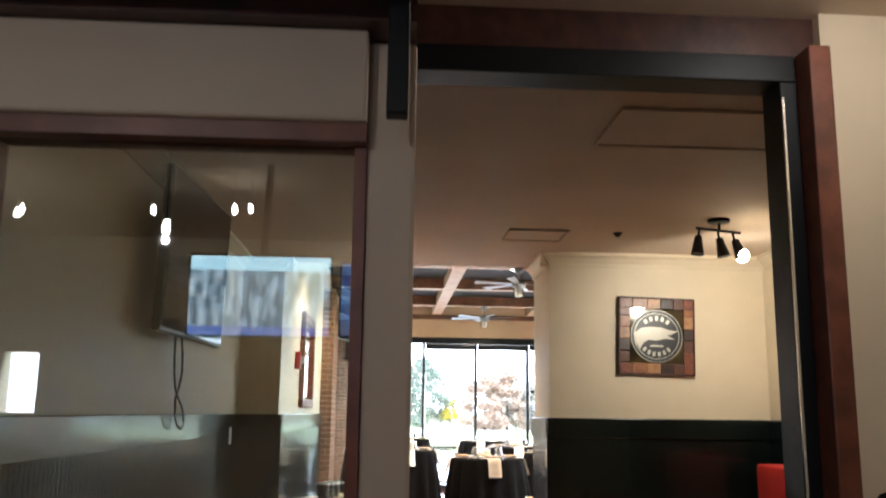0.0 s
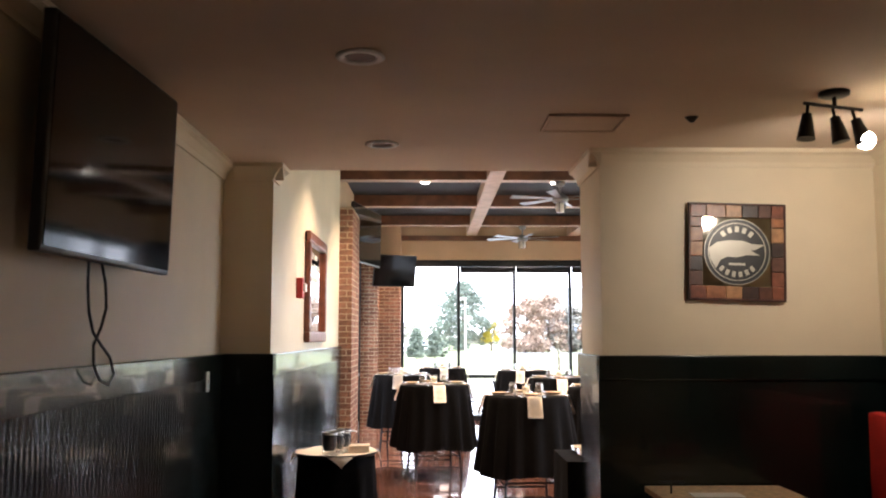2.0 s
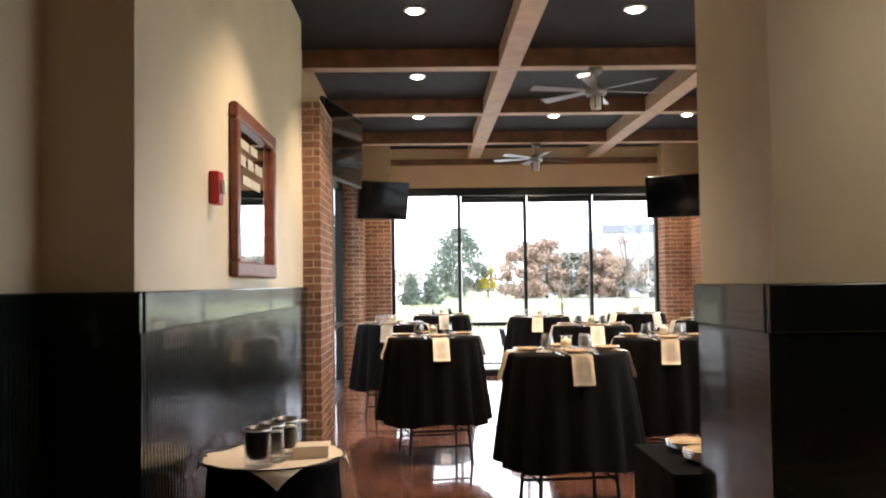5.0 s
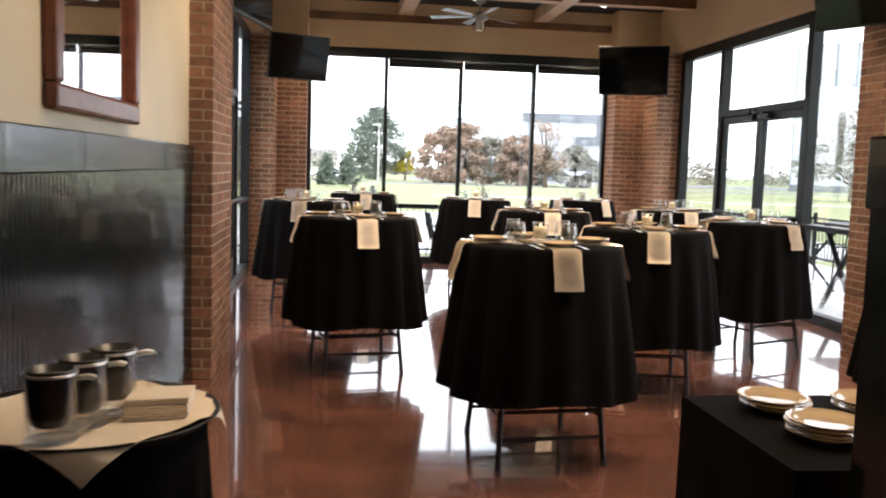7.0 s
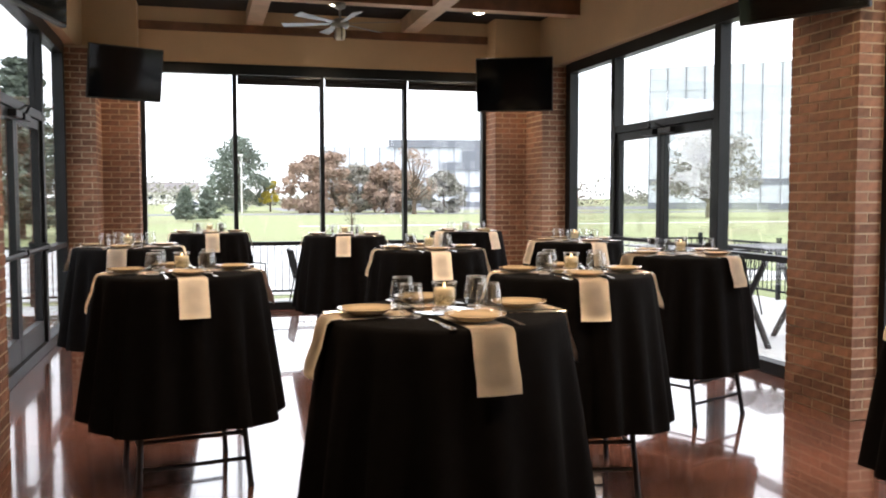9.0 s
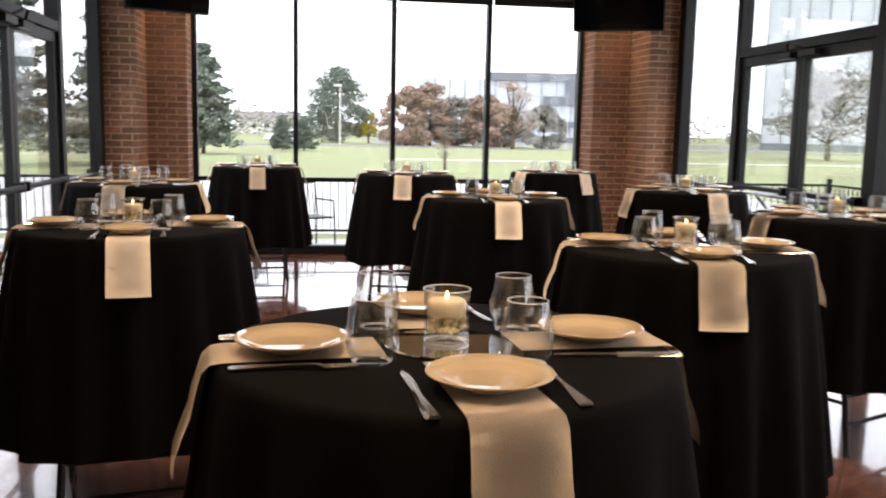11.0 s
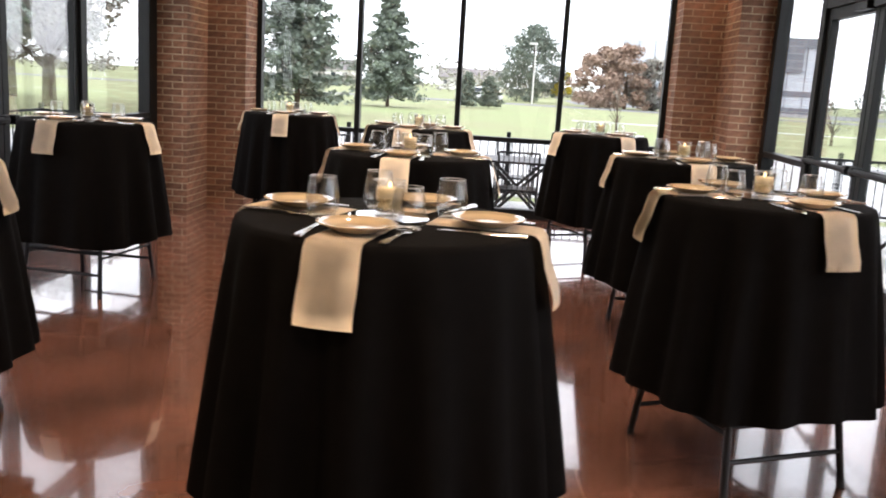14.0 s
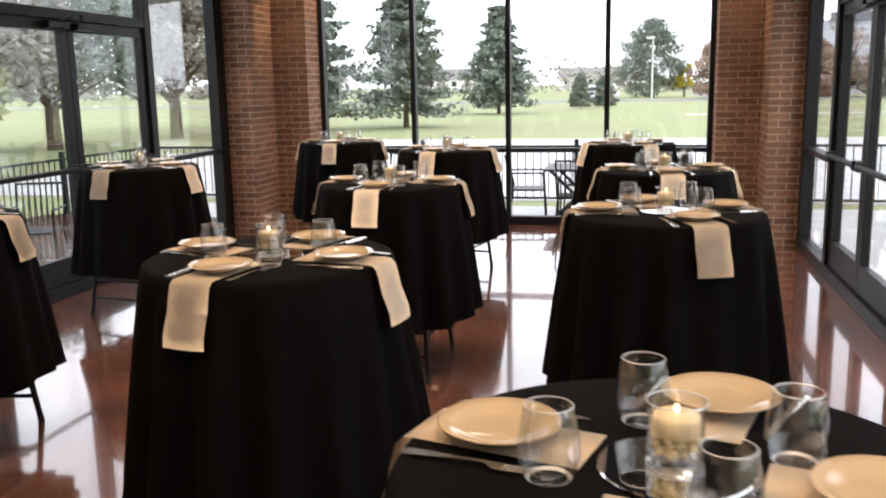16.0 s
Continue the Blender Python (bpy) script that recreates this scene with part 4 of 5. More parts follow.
# ---- coffee tray beside the passage wall ----
def tray_stand():
    tx, ty, tz = -0.22, 7.98, 0.80
    s = tagged(empty("tray_stand", tx, ty, 0), "folding tray stand hidden under a black cloth", "tray stand")
    for k in (-1, 1):
        for q in (-1, 1):
            part("leg", tube((q * 0.17, k * 0.16, 0), (-q * 0.17, k * 0.16, tz - 0.02), 0.012), LEG, s)
    bm = bmesh.new()
    sides, rr = 120, random.Random(4)
    rings = []
    for k in range(9):
        u = k / 8
        ring = []
        for i in range(sides):
            a = 2 * math.pi * i / sides
            f = math.sin(11 * a + 1.3 * math.sin(2 * a))
            r = 0.265 + 0.03 * u + 0.028 * u * f
            ring.append(bm.verts.new((1.05 * r * math.cos(a), r * 0.92 * math.sin(a), tz - 0.012 - (tz - 0.03) * u)))
        rings.append(ring)
    bm.faces.new(rings[0])
    for p, q in zip(rings, rings[1:]):
        for i in range(sides):
            bm.faces.new((p[i], p[(i + 1) % sides], q[(i + 1) % sides], q[i]))
    tagged(put("tray_cloth", bm, CLOTH, m=pose(tx, ty, 0), smooth=True), "black cloth draped over the tray stand", "tablecloth")
    bm = lathe([(0, 0), (0.28, 0), (0.305, 0.02), (0.312, 0.024), (0.306, 0.028), (0.275, 0.006), (0, 0.006)], 56)
    tagged(put("serving_tray", bm, LEG, m=pose(tx, ty, tz - 0.01), smooth=True), "dark oval serving tray on the stand", "tray")
    # napkin cloth: two squares, corner hanging over the rim
    bm = bmesh.new()
    n = 14
    grid = {}
    for i in range(n + 1):
        for j in range(n + 1):
            u, v = (i / n - 0.5) * 0.56, (j / n - 0.5) * 0.56
            x, y = (u + v) * 0.707, (v - u) * 0.707
            r = math.hypot(x, y)
            z = 0.012 + 0.004 * math.sin(9 * x) * math.cos(7 * y)
            if r > 0.30:
                z = 0.03 - (r - 0.30) * 0.9
                x, y = x * (0.31 + (r - 0.30) * 0.2) / r, y * (0.31 + (r - 0.30) * 0.2) / r
            elif r > 0.26:
                z += (r - 0.26) * 0.45
            grid[i, j] = bm.verts.new((x, y, z))
    for i in range(n):
        for j in range(n):
            bm.faces.new((grid[i, j], grid[i + 1, j], grid[i + 1, j + 1], grid[i, j + 1]))
    tagged(put("tray_liner", bm, NAPKIN, m=pose(tx, ty, tz - 0.008, 0, 0, 12), smooth=True), "ivory linen napkin lining the tray, a corner hanging over the rim", "napkin")
    for k, (x, y) in enumerate(((-0.025, -0.215), (0.01, -0.10), (0.05, 0.015))):
        p = tagged(empty("coffee_mug", tx + x, ty + y, tz + 0.008, 12 * k), "clear double-walled mug with a dark inner cup and square handle", "mug", "coffee mugs")
        shell = part("mug_body", lathe([(0, 0), (0.054, 0), (0.057, 0.004), (0.0565, 0.06), (0.057, 0.150), (0.0575, 0.156), (0.055, 0.157), (0.0535, 0.150), (0.0535, 0.022), (0.05, 0.014), (0, 0.012)], 32), [GLASS, RIM], p, "clear glass outer wall", True)
        for f in shell.data.polygons:
            if f.center.z > 0.152 or f.center.z < 0.003:
                f.material_index = 1
        shell.visible_shadow = False
        part("inner_cup", lathe([(0, 0.036), (0.034, 0.036), (0.043, 0.044), (0.0485, 0.062), (0.0505, 0.10), (0.0515, 0.152), (0.053, 0.162), (0.05, 0.164), (0.046, 0.15), (0, 0.148)], 32), TVBLACK, p, "blackish brown inner cup", True)
        hand = part("handle", sweep([(0.056, 0, 0.143), (0.082, 0, 0.146), (0.096, 0, 0.142), (0.1, 0, 0.13), (0.096, 0, 0.08), (0.085, 0, 0.045), (0.072, 0, 0.032), (0.056, 0, 0.03)], 0.0065, 10), [GLASS, RIM], p, "clear square handle", True)
        for f in hand.data.polygons:
            if f.center.z > 0.138 or f.center.z < 0.036:
                f.material_index = 1
        hand.visible_shadow = False
    bm = box(0.09, -0.14, 0, 0.24, -0.01, 0.045, 0.006)
    for v in bm.verts:
        v.co.x += 0.15 * v.co.y
    bm.free()
    stack = tagged(empty("napkin_block", tx, ty + 0.06, tz + 0.006, 10), "block of folded ivory paper napkins on the tray", "napkin block")
    shifts = random.Random(21)
    for k in range(7):
        e = shifts.uniform(-0.003, 0.003)
        bm = box(0.09 + e, -0.14 + e, 0.0075 * k, 0.24 + e, -0.01 - e, 0.0075 * k + 0.007, 0.0025)
        for v in bm.verts:
            v.co.x += 0.15 * v.co.y
        part("sheet", bm, NAPKIN, stack)


tray_stand()


# ---- plate table behind the wall end ----
def plate_table():
    x0, y0, x1, y1, z = 1.40, 7.58, 2.75, 8.22, 0.79
    t = tagged(empty("folding_table", 0, 0, 0), "long folding table under a black cloth", "table")
    part("tabletop", box(x0 + 0.02, y0 + 0.02, z - 0.035, x1 - 0.02, y1 - 0.02, z - 0.005, 0.005), STONE, t)
    for x in (x0 + 0.1, x1 - 0.1):
        for y in (y0 + 0.08, y1 - 0.08):
            part("leg", tube((x, y, 0), (x, y, z - 0.03), 0.014), LEG, t)
    bm = bmesh.new()
    pts = []
    per = [(x0, y0), (x1, y0), (x1, y1), (x0, y1)]
    loop = []
    for k in range(4):
        a, b = Vector(per[k]), Vector(per[(k + 1) % 4])
        m = int((b - a).length / 0.025)
        loop += [(a.lerp(b, i / m), Vector((b - a).yx) * Vector((1, -1)) / (b - a).length) for i in range(m)]
    rings = []
    for k in range(7):
        u = k / 6
        rings.append([bm.verts.new((p.x + o.x * (0.004 + u * (0.02 + 0.018 * math.sin(i * 0.55))), p.y + o.y * (0.004 + u * (0.02 + 0.018 * math.sin(i * 0.55))), z - u * (z - 0.02))) for i, (p, o) in enumerate(loop)])
    bm.faces.new(rings[0])
    for p, q in zip(rings, rings[1:]):
        for i in range(len(loop)):
            bm.faces.new((p[i], p[(i + 1) % len(loop)], q[(i + 1) % len(loop)], q[i]))
    tagged(put("long_tablecloth", bm, CLOTH), "black cloth hanging to the floor over the long table", "tablecloth")
    for x, y, count in ((1.60, 8.06, 3), (1.60, 7.80, 4), (1.86, 8.03, 3), (1.86, 7.76, 6)):
        for k in range(count):
            copy_thing(first["plate"], pose(x + 0.003 * math.sin(k * 5 + x), y + 0.003 * math.cos(k * 3), z + 0.002 + k * 0.0105, 0, 0, 37 * k))["label"] = "tan glazed plate in a stack on black cloth"


plate_table()
for x, y in ((1.98, 8.10), (2.08, 8.05), (2.0, 8.0)):
    copy_thing(first["glass"], pose(x, y, 0.791))
copy_thing(first["fork"], pose(1.92, 7.92, 0.792, 0, 0, -80))


# ---- booth corner ----
def booth():
    b = tagged(empty("booth_bench", 0, 0, 0), "red vinyl booth bench with a tall padded back along the wainscot", "bench")
    part("backrest", box(2.93, 5.00, 0.45, 3.14, 6.48, 1.222, 0.018), REDVINYL, b, "", True)
    part("seat", box(2.57, 5.00, 0.34, 2.93, 6.48, 0.47, 0.03), REDVINYL, b, "", True)
    part("plinth", box(2.63, 5.02, 0, 3.13, 6.46, 0.34), DARK, b)
    t = tagged(empty("booth_table", 0, 0, 0), "square mottled brown laminate table against the wainscot", "table")
    part("tabletop", box(1.72, 5.95, 0.735, 2.52, 6.74, 0.77, 0.006), STONE, t)
    part("pedestal", tube((2.12, 6.35, 0.03), (2.12, 6.35, 0.735), 0.04), LEG, t)
    part("foot_cross", box(1.87, 6.31, 0, 2.37, 6.39, 0.03, 0.01, box(2.08, 6.1, 0.003, 2.16, 6.6, 0.033, 0.01)), LEG, t)
    tagged(put("menu_card", box(1.9, 6.35, 0.771, 2.18, 6.47, 0.776), WHITE), "white card lying on the brown table", "card")
    wire_ = wire([(1.80, 6.45, 0.775), (1.80, 6.45, 0.83), (1.74, 6.47, 0.835), (1.88, 6.47, 0.835)], 0.006)
    tagged(put("card_stand", wire_, TVBLACK), "small black wire stand on the brown table", "stand")
    t2 = tagged(empty("booth_table", 0, 0, 0), "brown laminate table set with red bottles and jars", "table")
    part("tabletop", box(1.68, 4.98, 0.735, 2.54, 5.78, 0.77, 0.006), STONE, t2)
    part("pedestal", tube((2.11, 5.38, 0.03), (2.11, 5.38, 0.735), 0.04), LEG, t2)
    part("foot_cross", box(1.86, 5.34, 0, 2.36, 5.42, 0.03, 0.01), LEG, t2)
    for k in range(7):
        g = tagged(empty("candle_jar", 2.12 + 0.092 * (k % 4), 5.58 + 0.1 * (k // 4), 0.771), "red ribbed glass jar on the brown table", "jar", "red jars")
        part("jar_body", lathe([(0, 0), (0.033, 0), (0.04, 0.02), (0.042, 0.06), (0.036, 0.09), (0.03, 0.095), (0, 0.09)], 20), REDPLASTIC, g, "", True)
    for k, x in enumerate((1.80, 2.10, 2.28, 2.48)):
        g = tagged(empty("sauce_bottle", x, 5.20 + 0.05 * (k % 2), 0.771), "dark sauce bottle with a red cap", "bottle", "sauce bottles")
        part("bottle_body", lathe([(0, 0), (0.026, 0), (0.028, 0.01), (0.028, 0.085), (0.012, 0.115), (0.011, 0.13), (0, 0.13)], 16), DKWOOD if k % 2 else WHITE, g, "", True)
        part("cap", lathe([(0, 0.128), (0.014, 0.128), (0.013, 0.15), (0, 0.152)], 14), REDPLASTIC, g, "red cap")


def black_chair(x, y, rz):
    c = tagged(empty("metal_chair", x, y, 0, rz), "black metal chair with a rounded tubular back", "chair", "metal chairs")
    part("seat", box(-0.2, -0.2, 0.44, 0.2, 0.2, 0.47, 0.012), TVBLACK, c)
    for sx in (-1, 1):
        part("leg", tube((sx * 0.18, -0.18, 0.44), (sx * 0.2, -0.2, 0), 0.012), LEG, c)
        part("leg", tube((sx * 0.18, 0.18, 0.44), (sx * 0.2, 0.22, 0), 0.012), LEG, c)
    part("back_frame", wire([(-0.19, 0.19, 0.45), (-0.19, 0.23, 0.8), (-0.14, 0.24, 0.9), (0, 0.245, 0.93), (0.14, 0.24, 0.9), (0.19, 0.23, 0.8), (0.19, 0.19, 0.45)], 0.012, None, 8), LEG, c, "", True)
    for z in (0.58, 0.7, 0.82):
        part("back_slat", box(-0.18, 0.205 + (z - 0.45) * 0.08, z - 0.02, 0.18, 0.22 + (z - 0.45) * 0.08, z + 0.02, 0.004), TVBLACK, c)
    return c


booth()
black_chair(1.62, 3.05, 180)
stool = black_chair(1.28, 1.45, 0)
stool.name = "bar_stool"
stool.scale = (1, 1, 1.56)
tagged(stool, "tall black metal bar stool with a rounded back", "stool")
# switched-on screen and lamps behind the doorway, seen in the partition glass


def picture_glow(name, low, high, strength, scale):
    """Moving picture of a lit screen: uneven bright streaks."""
    m = glow(name, high, strength)
    n, l = m.node_tree.nodes, m.node_tree.links
    co, mp, no, ra = n.new("ShaderNodeTexCoord"), n.new("ShaderNodeMapping"), n.new("ShaderNodeTexNoise"), n.new("ShaderNodeValToRGB")
    mp.inputs["Scale"].default_value = scale
    no.inputs["Scale"].default_value, no.inputs["Detail"].default_value = 1.0, 6
    ra.color_ramp.elements[0].position, ra.color_ramp.elements[1].position = 0.42, 0.66
    ra.color_ramp.elements[0].color, ra.color_ramp.elements[1].color = (*low, 1), (*high, 1)
    l.new(co.outputs["Object"], mp.inputs["Vector"])
    l.new(mp.outputs[0], no.inputs["Vector"])
    l.new(no.outputs["Fac"], ra.inputs[0])
    l.new(ra.outputs[0], n["Principled BSDF"].inputs["Emission Color"])
    return m


LITBLUE = picture_glow("lit_screen_hills", (0.06, 0.12, 0.15), (0.55, 0.66, 0.72), 1.3, (26, 1, 9))
LITDARK = picture_glow("lit_screen_menu", (0.02, 0.04, 0.14), (0.12, 0.25, 0.5), 1.1, (9, 1, 14))
PALEBAND = glow("lit_screen_sky", (0.55, 0.80, 0.86), 1.5)
s = tagged(empty("wall_screen", -0.40, -2.07, 2.14), "switched-on wall television showing hills under a pale sky", "television", "lobby screens")
part("casing", box(-0.37, -0.05, -0.22, 0.37, 0, 0.22, 0.006), TVBLACK, s)
part("screen", box(-0.36, 0.0, -0.16, 0.36, 0.004, 0.13), LITBLUE, s, "lit picture of hills")
part("sky_band", box(-0.36, 0.0, 0.13, 0.36, 0.004, 0.205), PALEBAND, s, "lit pale sky")
part("caption_bar", box(-0.36, 0.0, -0.205, 0.36, 0.004, -0.16), glow("lit_caption", (0.16, 0.22, 0.5), 1.2), s, "lit blue caption bar")
part("wall_arm", tube((0, -0.05, 0.1), (0, -0.2, 0.76), 0.02), FRAME, s)
s = tagged(empty("wall_screen", 0.30, -2.07, 2.13), "switched-on wall television showing a dark blue menu", "television", "lobby screens")
part("casing", box(-0.29, -0.05, -0.2, 0.29, 0, 0.2, 0.006), TVBLACK, s)
part("screen", box(-0.28, 0.0, -0.19, 0.28, 0.004, 0.19), LITDARK, s, "lit dark blue picture")
part("wall_arm", tube((0, -0.05, 0.1), (0, -0.2, 0.77), 0.02), FRAME, s)
# the last pendant is added only as fixture for the fill lamp above the lobby
for x, y, z in ((-1.15, -2.72, 0), (-0.66, -2.66, 0), (-0.56, -2.62, 0), (-0.46, -2.66, 0), (0.16, -2.9, 0), (0.24, -2.95, 0), (-1.95, -2.8, 0), (-2.02, -2.9, 0), (-0.6, -0.9, -0.48)):
    lp = tagged(empty("pendant_lamp", x, y, 0), "small bright pendant lamp in the lobby", "pendant lamp", "pendant lamps")
    part("cord", tube((0, 0, 2.76 + z), (0, 0, 2.9), 0.004, None, 6), FRAME, lp)
    part("bulb", lathe([(0, 2.70 + z), (0.012, 2.704 + z), (0.016, 2.725 + z), (0.009, 2.76 + z), (0, 2.762 + z)], 16), CANGLOW, lp, "glowing bulb", True)


# ---- outside ----
structure("ground", box(-400, -60, -0.6, 400, 700, -0.24), GRASS, "mown lawn under an overcast sky", "lawn")
structure("patio_1", box(-4.3, 8.0, -0.23, LX - 0.15, 21.8, -0.20), CONCRETE, "pale concrete patio", "patio")
structure("patio_2", box(LX - 0.15, BY + 0.1, -0.23, RX + 0.15, 21.8, -0.20), CONCRETE, "pale concrete patio", "patio")
structure("patio_3", box(RX + 0.15, 5.0, -0.23, 9.6, 21.8, -0.20), CONCRETE, "pale concrete patio", "patio")
structure("driveway", box(-9, 22.6, -0.238, 13, 38, -0.215), CONCRETE, "pale concrete drive beyond the fence", "driveway")
structure("road", box(-300, 92, -0.236, 300, 99, -0.222), ASPHALT, "grey road across the lawn", "road")
structure("parking", box(10, 115, -0.236, 120, 150, -0.22), ASPHALT, "grey parking lot", "parking lot")
structure("building_walls", box(-1.3, 7.3, 0, -1.07, 11.6, 4.2), MORTAR, "outside wall", "wall")


def fence(name, a, b, label):
    a, b = Vector(a), Vector(b)
    n = (b - a).length
    f = tagged(empty("picket_fence", a.x, a.y, -0.2, math.degrees(math.atan2((b - a).y, (b - a).x))), label, "fence")
    for z in (0.12, 0.88):
        part("rail", box(0, -0.015, z, n, 0.015, z + 0.035), FRAME, f)
    k = 0.0
    me = None
    while k < n:
        if me is None:
            o = part("picket", box(-0.0065, -0.0065, 0.155, 0.0065, 0.0065, 0.90), FRAME, f)
            me = o.data
        else:
            o = new("picket", me)
            o.parent = f
        o.matrix_basis = pose(k + 0.06, 0, 0)
        k += 0.115
    for q in range(int(n / 2.3) + 1):
        part("post", box(q * 2.3 - 0.03, -0.03, 0.0, q * 2.3 + 0.03, 0.03, 1.0, 0.004), FRAME, f)


fence("fence_back", (-4.2, 21.7), (9.5, 21.7), "black metal picket fence round the patio")
fence("fence_right", (9.5, 21.7), (9.5, 6.0), "black metal picket fence round the patio")
fence("fence_left", (-4.2, 8.0), (-4.2, 21.7), "black metal picket fence round the patio")


def patio_chair(x, y, rz):
    c = tagged(empty("patio_chair", x, y, -0.2, rz), "dark metal mesh patio chair with arms", "chair", "patio chairs")
    part("seat", box(-0.23, -0.22, 0.41, 0.23, 0.22, 0.435, 0.008), LEG, c)
    part("back_frame", wire([(-0.23, 0.2, 0.42), (-0.24, 0.3, 0.88), (0.24, 0.3, 0.88), (0.23, 0.2, 0.42)], 0.013, None, 8), LEG, c)
    for k in range(7):
        x0 = -0.18 + 0.06 * k
        part("back_slat", tube((x0, 0.21, 0.44), (x0, 0.3, 0.88), 0.006, None, 6), LEG, c)
    for sx in (-1, 1):
        part("arm", wire([(sx * 0.25, 0.24, 0.65), (sx * 0.25, -0.2, 0.65), (sx * 0.25, -0.24, 0)], 0.012, None, 8), LEG, c)
        part("leg", tube((sx * 0.22, 0.2, 0.42), (sx * 0.25, 0.28, 0), 0.012, None, 8), LEG, c)


def patio_table(x, y, w, d, high, rz=0, thick=0.022):
    t = tagged(empty("patio_table", x, y, -0.2, rz), "grey metal patio table with crossed legs", "table", "patio tables")
    part("tabletop", box(-w / 2, -d / 2, high - 0.03, w / 2, d / 2, high, 0.006), LEG, t)
    for sy in (-1, 1):
        for sx in (-1, 1):
            part("leg", tube((sx * w * 0.4, sy * d * 0.38, high - 0.03), (-sx * w * 0.4, sy * d * 0.38, 0), thick, None, 8), LEG, t)


patio_table(2.85, 20.4, 0.9, 0.9, 0.73)
for x, y, r in ((2.15, 20.5, 95), (3.55, 20.4, -85), (2.85, 19.75, 180), (2.8, 21.1, 0), (1.2, 20.9, 30), (0.3, 20.4, -20)):
    patio_chair(x, y, r)
patio_table(6.85, 15.9, 0.95, 0.8, 1.1, 90, 0.034)
patio_table(7.2, 18.4, 1.0, 1.7, 0.95)
patio_table(-2.9, 15.6, 1.0, 1.0, 0.75)
for x, y, r in ((-2.2, 15.2, -90), (-3.0, 14.7, 180), (-2.4, 16.5, 20), (-3.8, 15.7, 90), (-2.3, 13.3, -60), (8.1, 14.3, -90), (8.1, 16.2, -80), (7.9, 18.2, -90), (7.3, 12.7, 150)):
    patio_chair(x, y, r)


def leaf_cloud(bm, rng, centre, radius, count, size, squash=1.0):
    for _ in range(count):
        while True:
            p = Vector((rng.uniform(-1, 1), rng.uniform(-1, 1), rng.uniform(-1, 1)))
            if p.length < 1:
                break
        p = Vector((p.x * radius, p.y * radius, p.z * radius * squash)) + Vector(centre)
        d = Vector((rng.uniform(-1, 1), rng.uniform(-1, 1), rng.uniform(-0.6, 0.6))).normalized()
        e = d.cross(Vector((rng.uniform(-1, 1), rng.uniform(-1, 1), rng.uniform(-1, 1)))).normalized()
        s = size * rng.uniform(0.6, 1.3)
        bm.faces.new([bm.verts.new(p + q) for q in (d * s, e * s * 0.5, -d * s, -e * s * 0.5)])


def dome_conifer(x, y, high, wide, seed, mat, label, group="pine trees", name="conifer", clumps=120, leaf=0.17, flat=1.0):
    """Dense rounded crown that reaches the ground."""
    rng = random.Random(seed)
    t = tagged(empty(name, x, y, -0.24), label, "tree", group)
    part("trunk", tube((0, 0, 0), (0.05, 0, high * 0.8), 0.03 * high, 0.008 * high, 10), BARK, t)
    bm, wood = bmesh.new(), bmesh.new()
    for k in range(clumps):
        a, u = rng.uniform(0, 6.283), rng.random()
        reach = wide * min(1.0, 0.72 + u * 1.2) * math.sqrt(max(0.0, 1 - max(0.0, (u - 0.22) / 0.78) ** 2)) * rng.uniform(0.82, 1.12)
        r = reach * math.sqrt(rng.uniform(0.25, 1.0))
        c = Vector((r * math.cos(a), r * math.sin(a), high * (0.06 + 0.88 * u * flat)))
        tube((0, 0, c.z * 0.85), c, 0.003 * high, 0.001 * high, 5, wood)
        leaf_cloud(bm, rng, c, 0.26 * wide, 95, leaf, 0.75)
    part("limbs", wood, BARK, t)
    part("crown", bm, mat, t)


def pine(x, y, high, wide, seed, mat=PINE, z=-0.24):
    rng = random.Random(seed)
    t = tagged(empty("pine_tree", x, y, z), "dark green pine tree with ragged layered branches on the lawn", "tree", "pine trees")
    part("trunk", tube((0, 0, 0), (0.1, 0, high * 0.97), 0.035 * high * 0.5, 0.01, 10), BARK, t)
    bm, wood = bmesh.new(), bmesh.new()
    levels = 17
    for k in range(levels):
        u = k / levels
        zz = high * (0.10 + 0.88 * u)
        reach = wide * (1 - u) ** 0.75 * rng.uniform(0.8, 1.1) + 0.06 * wide
        arms = 7 if u < 0.7 else 5
        for q in range(arms):
            a = 6.283 * q / arms + rng.uniform(-0.4, 0.4)
            r = reach * rng.uniform(0.55, 1.12)
            tip = Vector((r * math.cos(a), r * math.sin(a), zz + r * rng.uniform(-0.12, 0.22)))
            tube((0.05, 0, zz), tip, 0.012 * high * 0.3, 0.006, 5, wood)
            for w in (0.35, 0.6, 0.82, 1.0):
                leaf_cloud(bm, rng, Vector((0, 0, zz)).lerp(tip, w), 0.11 * wide + 0.17 * r * (1.1 - 0.6 * w), 26, 0.04 * wide + 0.05, 0.55)
    part("limbs", wood, BARK, t)
    part("crown", bm, mat, t)


